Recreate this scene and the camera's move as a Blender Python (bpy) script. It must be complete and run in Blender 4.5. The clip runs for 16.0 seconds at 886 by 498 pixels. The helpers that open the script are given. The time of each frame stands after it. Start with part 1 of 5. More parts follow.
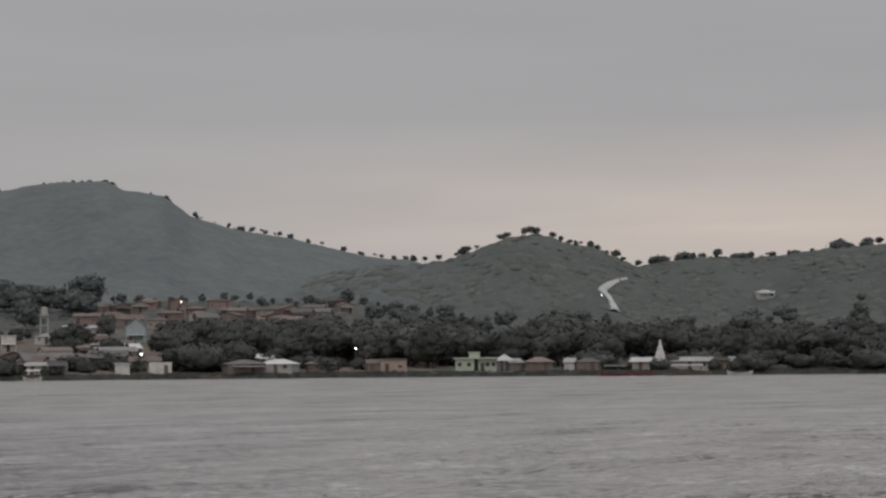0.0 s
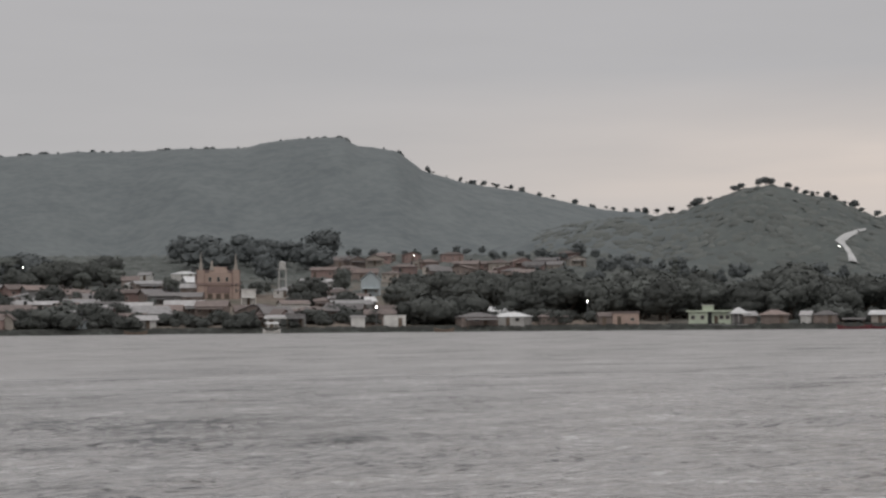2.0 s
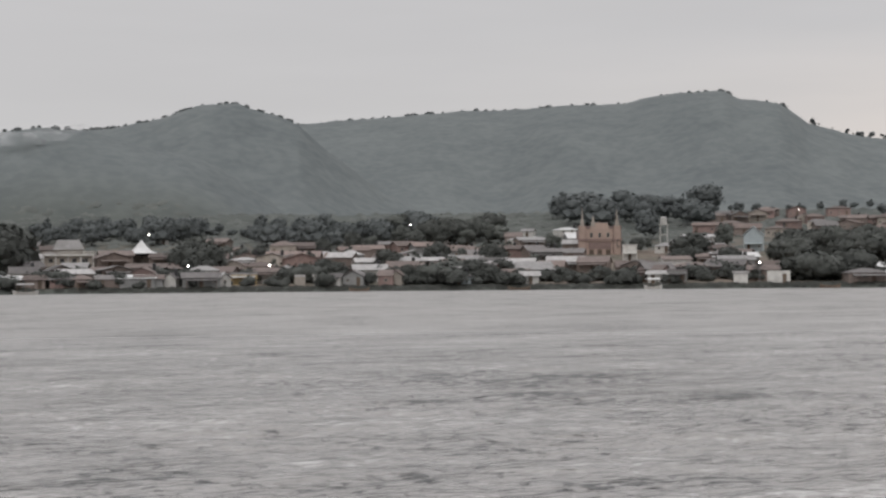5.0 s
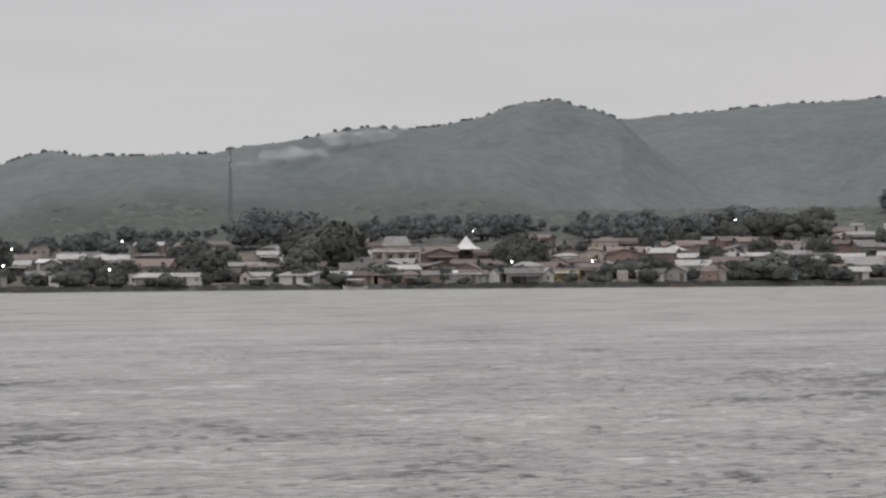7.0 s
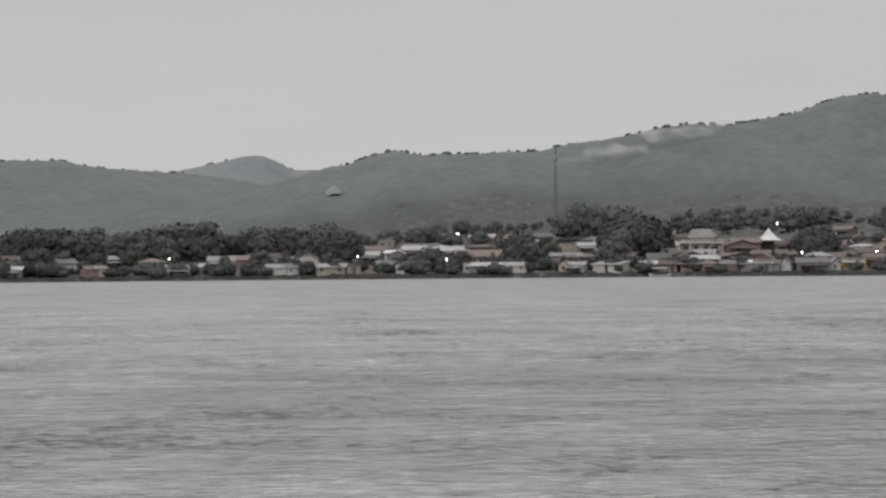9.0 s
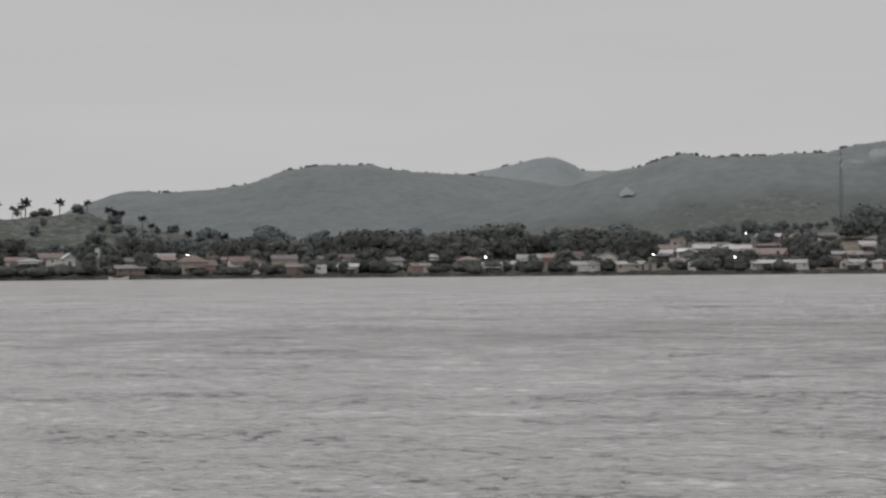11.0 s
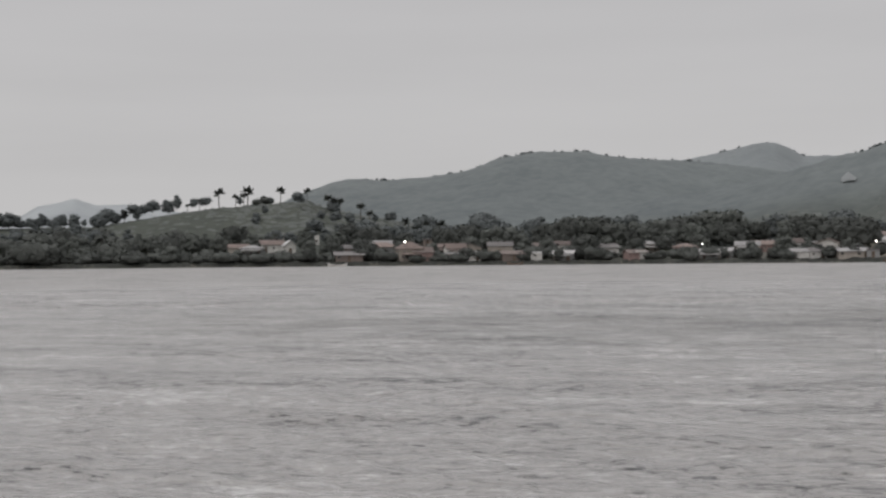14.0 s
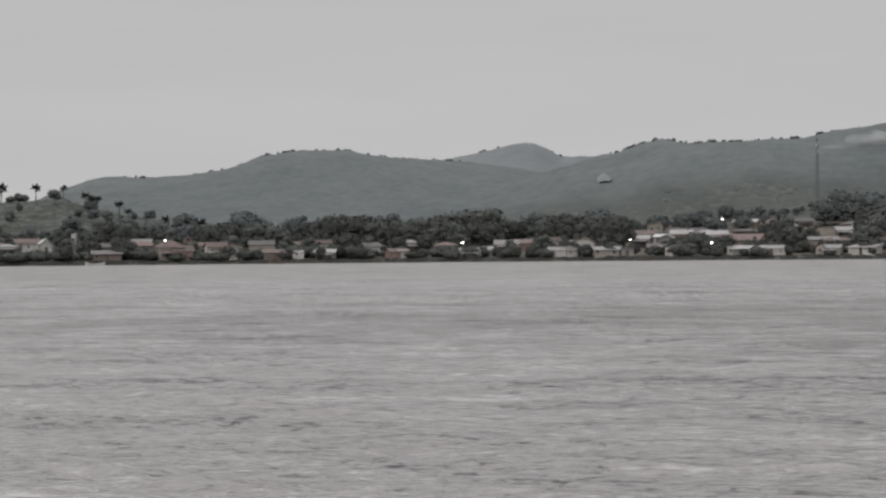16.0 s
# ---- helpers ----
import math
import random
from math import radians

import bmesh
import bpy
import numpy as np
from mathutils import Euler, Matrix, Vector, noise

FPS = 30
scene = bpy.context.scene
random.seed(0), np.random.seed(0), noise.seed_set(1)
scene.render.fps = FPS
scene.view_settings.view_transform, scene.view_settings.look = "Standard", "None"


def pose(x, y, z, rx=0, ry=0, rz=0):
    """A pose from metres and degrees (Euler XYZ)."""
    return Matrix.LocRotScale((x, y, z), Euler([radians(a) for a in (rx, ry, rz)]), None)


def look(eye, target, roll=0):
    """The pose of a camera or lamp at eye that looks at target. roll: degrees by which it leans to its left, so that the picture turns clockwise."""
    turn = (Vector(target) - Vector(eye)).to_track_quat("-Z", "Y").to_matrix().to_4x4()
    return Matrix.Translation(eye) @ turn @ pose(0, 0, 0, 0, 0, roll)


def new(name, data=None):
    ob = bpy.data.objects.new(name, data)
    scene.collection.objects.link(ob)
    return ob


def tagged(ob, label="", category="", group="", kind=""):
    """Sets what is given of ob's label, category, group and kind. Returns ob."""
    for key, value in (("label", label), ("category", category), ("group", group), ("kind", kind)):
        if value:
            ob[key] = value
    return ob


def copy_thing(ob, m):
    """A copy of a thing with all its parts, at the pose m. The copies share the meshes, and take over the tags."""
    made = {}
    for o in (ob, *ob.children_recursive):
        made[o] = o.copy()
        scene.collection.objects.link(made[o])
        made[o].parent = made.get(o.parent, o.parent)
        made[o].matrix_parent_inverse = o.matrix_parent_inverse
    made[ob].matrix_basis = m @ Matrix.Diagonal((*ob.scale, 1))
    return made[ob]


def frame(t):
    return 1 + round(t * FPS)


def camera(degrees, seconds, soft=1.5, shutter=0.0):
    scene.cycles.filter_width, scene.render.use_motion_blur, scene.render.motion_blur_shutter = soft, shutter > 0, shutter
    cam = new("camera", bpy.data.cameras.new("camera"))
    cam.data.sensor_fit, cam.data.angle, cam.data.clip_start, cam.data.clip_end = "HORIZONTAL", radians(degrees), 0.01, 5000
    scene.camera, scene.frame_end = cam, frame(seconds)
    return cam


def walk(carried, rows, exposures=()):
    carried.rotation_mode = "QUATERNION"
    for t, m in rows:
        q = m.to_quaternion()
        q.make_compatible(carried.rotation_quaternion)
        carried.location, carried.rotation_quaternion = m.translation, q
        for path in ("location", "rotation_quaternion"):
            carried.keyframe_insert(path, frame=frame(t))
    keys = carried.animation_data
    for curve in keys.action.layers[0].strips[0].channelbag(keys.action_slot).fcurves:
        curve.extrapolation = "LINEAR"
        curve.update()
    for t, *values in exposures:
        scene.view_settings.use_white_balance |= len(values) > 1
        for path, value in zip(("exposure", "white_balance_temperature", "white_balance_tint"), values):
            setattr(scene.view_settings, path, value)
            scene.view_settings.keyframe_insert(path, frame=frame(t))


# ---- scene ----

# ---- camera: a long lens on a boat, panning along the far shore; seconds, bearing, tilt ----
import functools
import itertools

cam = camera(29.3, 16.0, soft=2.5)
WAY = [
    (0, 42.721, 3.750),
    (0.5, 41.230, 3.441),
    (1, 39.403, 3.321),
    (1.5, 37.197, 2.960),
    (2, 34.888, 2.225),
    (2.5, 32.658, 1.426),
    (3, 30.467, 0.801),
    (3.5, 28.416, 0.764),
    (3.7, 27.583, 0.760),
    (5.8, 18.219, 0.865),
    (6, 17.170, 0.857),
    (6.5, 14.283, 0.878),
    (7, 11.168, 0.777),
    (7.3, 9.313, 0.720),
    (7.5, 8.050, 0.689),
    (7.7, 6.732, 0.677),
    (7.9, 5.384, 0.667),
    (8.1, 3.980, 0.587),
    (8.3, 2.886, 0.519),
    (8.5, 2.000, 0.505),
    (8.7, 1.149, 0.500),
    (8.9, 0.316, 0.499),
    (9.1, -0.523, 0.500),
    (9.3, -1.380, 0.500),
    (9.5, -2.236, 0.502),
    (9.7, -3.090, 0.505),
    (9.9, -3.949, 0.510),
    (10.1, -4.819, 0.515),
    (10.3, -5.705, 0.519),
    (10.5, -6.780, 0.522),
    (10.6, -7.365, 0.518),
    (11, -9.757, 0.493),
    (11.5, -12.684, 0.418),
    (12, -15.086, 0.313),
    (12.5, -16.671, 0.180),
    (13, -17.376, 0.153),
    (13.5, -17.456, 0.175),
    (14, -17.036, 0.108),
    (14.5, -16.069, -0.012),
    (15, -14.291, -0.080),
    (15.5, -11.793, -0.032),
    (16, -8.999, -0.002),
]


def slid(t):
    """How far the boat has slid back from the shore: it gathers way, runs evenly and stops."""
    t0, t1, ease = 7.3, 10.6, 0.4
    v = 108.0 / (t1 - t0 - ease)
    u = min(max(t - t0, 0), t1 - t0)
    s = v * u - v * ease / 2
    if u < ease:
        s = v * u * u / (2 * ease)
    if u > t1 - t0 - ease:
        s = 108.0 - v * (t1 - t0 - u) ** 2 / (2 * ease)
    return s


def aim(t, b, tilt):
    eye = Vector((0, -slid(t), 4.0))
    a, e = radians(b), radians(tilt)
    return look(eye, eye + Vector((math.sin(a) * math.cos(e), math.cos(a) * math.cos(e), math.sin(e))), -0.48)


walk(cam, [(t, aim(t, b, e)) for t, b, e in WAY],
     exposures=[(0, -0.37, 6490, 12), (1.5, -0.19, 6490, 12), (2.5, 0.06, 6490, 11), (3.5, 0.17, 6490, 11), (6, 0.27, 6490, 11), (8, 0.25, 6490, 11), (10.3, 0.10, 6490, 11), (16, 0.10, 6490, 11)])

# ---- sky, sun ----
SUN_BEARING, SUN_HEIGHT = 205.0, 48.0
world = bpy.data.worlds.new("overcast_evening")
scene.world = world
world.use_nodes = True
wn, wl = world.node_tree.nodes, world.node_tree.links
wn.clear()


def wnode(kind, **vals):
    n = wn.new(kind)
    for k, v in vals.items():
        n.inputs[int(k[1:])].default_value = v
    return n


def wmath(op, a, b=0.0, clamp=False):
    n = wn.new("ShaderNodeMath")
    n.operation, n.use_clamp = op, clamp
    for i, v in enumerate((a, b)):
        if isinstance(v, (int, float)):
            n.inputs[i].default_value = v
        else:
            wl.new(v, n.inputs[i])
    return n.outputs[0]


sky = wn.new("ShaderNodeTexSky")
sky.sky_type, sky.sun_disc = "NISHITA", False
sky.sun_elevation, sky.sun_rotation = radians(SUN_HEIGHT), radians(SUN_BEARING)
sky.dust_density = 3.0
coords = wn.new("ShaderNodeTexCoord")
split = wn.new("ShaderNodeSeparateXYZ")
wl.new(coords.outputs["Generated"], split.inputs[0])
up = wmath("MAXIMUM", split.outputs[2], 0.0)
# long flat cloud banks
squash = wn.new("ShaderNodeMapping")
squash.inputs["Scale"].default_value = (2.2, 2.2, 17.0)
wl.new(coords.outputs["Generated"], squash.inputs[0])
banks = wnode("ShaderNodeTexNoise", _2=1.6, _3=4.0, _4=0.5)
wl.new(squash.outputs[0], banks.inputs["Vector"])
# the glow of the low sun under the cloud's edge
gx, gy = math.sin(radians(57)), math.cos(radians(57))
toward = wmath("ADD", wmath("MULTIPLY", split.outputs[0], gx), wmath("MULTIPLY", split.outputs[1], gy))
side = wmath("POWER", wmath("MAXIMUM", toward, 0.0), 14.0)
low = wmath("SUBTRACT", 1.0, wmath("MULTIPLY", wmath("ABSOLUTE", wmath("SUBTRACT", up, 0.075)), 15.0), True)
ragged = wmath("ADD", 0.35, wmath("MULTIPLY", banks.outputs[0], 1.3))
glow = wmath("MULTIPLY", wmath("MULTIPLY", side, low), ragged)
cloud = wn.new("ShaderNodeMix")
cloud.data_type = "RGBA"
cloud.inputs[6].default_value = (0.490, 0.486, 0.482, 1)
cloud.inputs[7].default_value = (0.455, 0.451, 0.455, 1)
wl.new(wmath("MULTIPLY", up, 5.0, True), cloud.inputs[0])
warm = wn.new("ShaderNodeMix")
warm.data_type, warm.blend_type = "RGBA", "MIX"
warm.inputs[7].default_value = (0.80, 0.69, 0.60, 1)
wl.new(wmath("MULTIPLY", glow, 0.9, True), warm.inputs[0])
# an overcast vault is brightest overhead
vault = wn.new("ShaderNodeMix")
vault.data_type = "RGBA"
vault.inputs[7].default_value = (0.86, 0.86, 0.87, 1)
wl.new(wmath("MULTIPLY", wmath("SUBTRACT", up, 0.2), 1.25, True), vault.inputs[0])
wl.new(cloud.outputs[2], vault.inputs[6])
wl.new(vault.outputs[2], warm.inputs[6])
streak = wn.new("ShaderNodeMix")
streak.data_type, streak.blend_type = "RGBA", "MULTIPLY"
streak.inputs[0].default_value = 1.0
wl.new(warm.outputs[2], streak.inputs[6])
tone = wmath("ADD", 0.93, wmath("MULTIPLY", banks.outputs[0], 0.14))
wl.new(tone, streak.inputs[7])
thin = wn.new("ShaderNodeMix")
thin.data_type, thin.blend_type = "RGBA", "ADD"
thin.inputs[0].default_value = 0.0015
wl.new(streak.outputs[2], thin.inputs[6])
wl.new(sky.outputs[0], thin.inputs[7])
ground_bg = wn.new("ShaderNodeBackground")
wl.new(thin.outputs[2], ground_bg.inputs[0])
ground_bg.inputs[1].default_value = 1.0
wout = wn.new("ShaderNodeOutputWorld")
wl.new(ground_bg.outputs[0], wout.inputs[0])

sun = new("sun", bpy.data.lights.new("sun", "SUN"))
sun.data.energy, sun.data.angle, sun.data.color = 0.75, radians(50), (1.0, 0.97, 0.94)
sun.matrix_world = look((300 * math.sin(radians(SUN_BEARING)), 300 * math.cos(radians(SUN_BEARING)), 300 * math.tan(radians(SUN_HEIGHT))), (0, 0, 0))


# ---- materials ----
def surface(name, color, other=None, size=1.0, rough=0.85, metal=0.0, bump=0.15, fine=9.0, spread=0.0, objects=0.0, island=0.0):
    """A mottled surface: two colours mixed by noise at two scales; objects/island: how far pieces differ from one another."""
    m = bpy.data.materials.new(name)
    m.use_nodes = True
    n, l = m.node_tree.nodes, m.node_tree.links
    p = n["Principled BSDF"]
    p.inputs["Roughness"].default_value, p.inputs["Metallic"].default_value = rough, metal
    p.inputs["Specular IOR Level"].default_value = 0.25
    other = other or tuple(c * 0.6 for c in color)
    tc = n.new("ShaderNodeTexCoord")
    big, small = n.new("ShaderNodeTexNoise"), n.new("ShaderNodeTexNoise")
    big.inputs["Scale"].default_value, small.inputs["Scale"].default_value = 1 / size, fine / size
    big.inputs["Detail"].default_value, small.inputs["Detail"].default_value = 4, 6
    l.new(tc.outputs["Object"], big.inputs["Vector"])
    l.new(tc.outputs["Object"], small.inputs["Vector"])
    add = n.new("ShaderNodeMath")
    add.operation = "MULTIPLY_ADD"
    add.inputs[1].default_value = 0.5
    l.new(small.outputs[0], add.inputs[0])
    half = n.new("ShaderNodeMath")
    half.operation = "MULTIPLY"
    half.inputs[1].default_value = 0.5
    l.new(big.outputs[0], half.inputs[0])
    l.new(half.outputs[0], add.inputs[2])
    ramp = n.new("ShaderNodeValToRGB")
    ramp.color_ramp.elements[0].position, ramp.color_ramp.elements[1].position = 0.36, 0.64
    ramp.color_ramp.elements[0].color, ramp.color_ramp.elements[1].color = (*other, 1), (*color, 1)
    l.new(add.outputs[0], ramp.inputs[0])
    out = ramp.outputs[0]
    if objects or island:
        src = n.new("ShaderNodeObjectInfo").outputs["Random"] if objects else n.new("ShaderNodeNewGeometry").outputs["Random Per Island"]
        amount = objects or island
        hsv = n.new("ShaderNodeHueSaturation")
        mr = n.new("ShaderNodeMapRange")
        mr.inputs[3].default_value, mr.inputs[4].default_value = 1 - amount, 1 + amount
        l.new(src, mr.inputs[0])
        l.new(mr.outputs[0], hsv.inputs["Value"])
        l.new(out, hsv.inputs["Color"])
        out = hsv.outputs[0]
    l.new(out, p.inputs["Base Color"])
    if bump:
        b = n.new("ShaderNodeBump")
        b.inputs["Strength"].default_value = bump
        b.inputs["Distance"].default_value = size * 0.1
        l.new(add.outputs[0], b.inputs["Height"])
        l.new(b.outputs[0], p.inputs["Normal"])
    return m


def shine(name, color, strength):
    m = bpy.data.materials.new(name)
    m.use_nodes = True
    p = m.node_tree.nodes["Principled BSDF"]
    p.inputs["Base Color"].default_value = (*color, 1)
    p.inputs["Emission Color"].default_value = (*color, 1)
    p.inputs["Emission Strength"].default_value = strength
    return m


def haze(name, color, share):
    """Thin smoke: mostly clear, a little white."""
    m = bpy.data.materials.new(name)
    m.use_nodes = True
    n, l = m.node_tree.nodes, m.node_tree.links
    n.clear()
    t, d, x, o = (n.new("ShaderNode" + k) for k in ("BsdfTransparent", "BsdfDiffuse", "MixShader", "OutputMaterial"))
    d.inputs[0].default_value = (*color, 1)
    tc, ns, mr = n.new("ShaderNodeTexCoord"), n.new("ShaderNodeTexNoise"), n.new("ShaderNodeMapRange")
    ns.inputs["Scale"].default_value = 0.07
    l.new(tc.outputs["Object"], ns.inputs["Vector"])
    mr.inputs[1].default_value, mr.inputs[2].default_value, mr.inputs[4].default_value = 0.35, 0.7, share * 1.6
    l.new(ns.outputs[0], mr.inputs[0])
    l.new(mr.outputs[0], x.inputs[0])
    l.new(t.outputs[0], x.inputs[1])
    l.new(d.outputs[0], x.inputs[2])
    l.new(x.outputs[0], o.inputs[0])
    return m


M = {
    # leaf colour of distant trees, bluish and even, with haze mixed into it
    "woods": surface("hazed_leaves", (0.120, 0.131, 0.130), (0.106, 0.117, 0.117), 30, bump=0.0, island=0.08),
    "woods2": surface("near_woods", (0.122, 0.130, 0.120), (0.102, 0.110, 0.103), 20, bump=0.1, island=0.14),
    "leaf": surface("dark_leaves", (0.084, 0.089, 0.081), (0.074, 0.079, 0.073), 2.0, rough=0.8, bump=0.0, objects=0.25),
    "leaf2": surface("olive_leaves", (0.122, 0.130, 0.117), (0.104, 0.112, 0.103), 2.0, rough=0.8, bump=0.0, objects=0.22),
    "scar": surface("grey_rock", (0.25, 0.262, 0.263), (0.19, 0.20, 0.20), 5, bump=0.2),
    "reed": surface("dark_reeds", (0.048, 0.05, 0.044), (0.034, 0.036, 0.032), 1.5, bump=0.2, island=0.3),
    "bark": surface("bark", (0.11, 0.09, 0.075), None, 0.4, bump=0.5),
    "w": surface("white_plaster", (0.60, 0.59, 0.56), (0.40, 0.385, 0.365), 1.2, bump=0.05, objects=0.22),
    "c": surface("cream_plaster", (0.42, 0.38, 0.335), (0.29, 0.26, 0.23), 1.2, bump=0.05, objects=0.2),
    "p": surface("brick_pink_render", (0.30, 0.215, 0.195), (0.20, 0.148, 0.136), 1.2, bump=0.1, objects=0.2),
    "b": surface("tan_mud_render", (0.245, 0.20, 0.178), (0.16, 0.134, 0.12), 1.2, bump=0.1, objects=0.25),
    "g": surface("grey_cement", (0.27, 0.27, 0.265), (0.18, 0.18, 0.178), 1.2, bump=0.1, objects=0.2),
    "y": surface("ochre_paint", (0.50, 0.38, 0.19), (0.40, 0.30, 0.16), 1.5, bump=0.05),
    "gr": surface("pale_green_paint", (0.5, 0.555, 0.44), (0.42, 0.465, 0.37), 1.5, bump=0.05),
    "o": surface("orange_clay_paint", (0.43, 0.325, 0.275), (0.34, 0.26, 0.22), 1.2, bump=0.08),
    "bl": surface("pale_blue_paint", (0.42, 0.465, 0.475), (0.33, 0.37, 0.385), 1.5, bump=0.05),
    "red": surface("red_paint", (0.17, 0.05, 0.055), (0.11, 0.035, 0.04), 1.0, rough=0.5, bump=0.05),
    "m": surface("zinc_sheet", (0.44, 0.43, 0.425), (0.27, 0.26, 0.255), 1.6, rough=0.5, metal=0.15, bump=0.1, objects=0.28),
    "mw": surface("bright_zinc_sheet", (0.68, 0.68, 0.68), (0.50, 0.50, 0.49), 2.0, rough=0.5, bump=0.05, objects=0.12),
    "d": surface("weathered_sheet", (0.20, 0.19, 0.185), (0.13, 0.12, 0.12), 1.6, rough=0.7, bump=0.15, objects=0.25),
    "r": surface("rusty_sheet", (0.205, 0.168, 0.155), (0.135, 0.112, 0.104), 1.6, rough=0.8, bump=0.15, objects=0.3),
    "t": surface("clay_tile", (0.25, 0.197, 0.178), (0.17, 0.138, 0.127), 1.4, bump=0.15, objects=0.2),
    "dark": surface("dark_glass", (0.055, 0.055, 0.057), (0.035, 0.035, 0.036), 1.0, rough=0.3, bump=0),
    "wood": surface("weathered_wood", (0.17, 0.13, 0.10), (0.10, 0.08, 0.065), 0.6, bump=0.3, objects=0.2),
    "steel": surface("galvanised_steel", (0.20, 0.21, 0.21), (0.14, 0.147, 0.15), 0.8, rough=0.6, metal=0.2, bump=0.05),
    "pale": surface("pale_earth", (0.55, 0.55, 0.54), (0.42, 0.42, 0.41), 6, bump=0.1),
    "smoke": haze("thin_smoke", (0.85, 0.85, 0.86), 0.12),
    "lamp": shine("lit_lamp", (1.0, 0.97, 0.92), 10.0),
}


def ground_material():
    """Scrub on the hills, bare earth and withered grass on the town's slope, split by height and noise; haze is painted
    over the far hills.
    """
    m = bpy.data.materials.new("land")
    m.use_nodes = True
    n, l = m.node_tree.nodes, m.node_tree.links
    p = n["Principled BSDF"]
    p.inputs["Roughness"].default_value, p.inputs["Specular IOR Level"].default_value = 0.95, 0.1
    tc = n.new("ShaderNodeTexCoord")
    out = None
    noises = []
    for scale, detail in ((0.006, 5), (0.035, 6), (0.25, 4), (0.16, 4)):
        t = n.new("ShaderNodeTexNoise")
        t.inputs["Scale"].default_value, t.inputs["Detail"].default_value = scale, detail
        l.new(tc.outputs["Object"], t.inputs["Vector"])
        noises.append(t.outputs[0])
    def ramp(src, a, b, ca, cb):
        r = n.new("ShaderNodeValToRGB")
        r.color_ramp.elements[0].position, r.color_ramp.elements[1].position = a, b
        r.color_ramp.elements[0].color, r.color_ramp.elements[1].color = (*ca, 1), (*cb, 1)
        l.new(src, r.inputs[0])
        return r.outputs[0]
    def mix(f, a, b, blend="MIX"):
        x = n.new("ShaderNodeMix")
        x.data_type, x.blend_type = "RGBA", blend
        for i, v in ((0, f), (6, a), (7, b)):
            if isinstance(v, float):
                x.inputs[i].default_value = v
            else:
                l.new(v, x.inputs[i])
        return x.outputs[2]
    # the hill scrub's colour is paled and blued to stand for haze
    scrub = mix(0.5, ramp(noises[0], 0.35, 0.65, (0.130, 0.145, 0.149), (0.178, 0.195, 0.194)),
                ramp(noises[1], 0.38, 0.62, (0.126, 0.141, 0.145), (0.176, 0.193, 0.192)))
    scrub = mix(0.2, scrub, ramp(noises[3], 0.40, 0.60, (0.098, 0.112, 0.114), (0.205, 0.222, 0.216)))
    earth = mix(0.5, ramp(noises[1], 0.4, 0.6, (0.10, 0.105, 0.085), (0.23, 0.185, 0.155)),
                ramp(noises[2], 0.4, 0.6, (0.10, 0.09, 0.075), (0.22, 0.19, 0.16)))
    attr = n.new("ShaderNodeAttribute")
    attr.attribute_name = "bare"
    # grass reads the share of pale blue-grey haze painted over the farthest hills
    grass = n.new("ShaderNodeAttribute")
    grass.attribute_name = "far_haze"
    far_haze = ramp(noises[0], 0.35, 0.65, (0.34, 0.36, 0.37), (0.42, 0.44, 0.45))
    rich = n.new("ShaderNodeAttribute")
    rich.attribute_name = "near_green"
    near_green = mix(0.5, ramp(noises[1], 0.38, 0.62, (0.062, 0.069, 0.060), (0.095, 0.102, 0.086)), ramp(noises[2], 0.35, 0.65, (0.060, 0.066, 0.058), (0.098, 0.105, 0.090)))
    cover = mix(rich.outputs["Fac"], scrub, near_green)
    l.new(mix(grass.outputs["Fac"], mix(attr.outputs["Fac"], cover, earth), far_haze), p.inputs["Base Color"])
    b = n.new("ShaderNodeBump")
    b.inputs["Strength"].default_value, b.inputs["Distance"].default_value = 0.6, 4.0
    l.new(noises[1], b.inputs["Height"])
    l.new(b.outputs[0], p.inputs["Normal"])
    return m


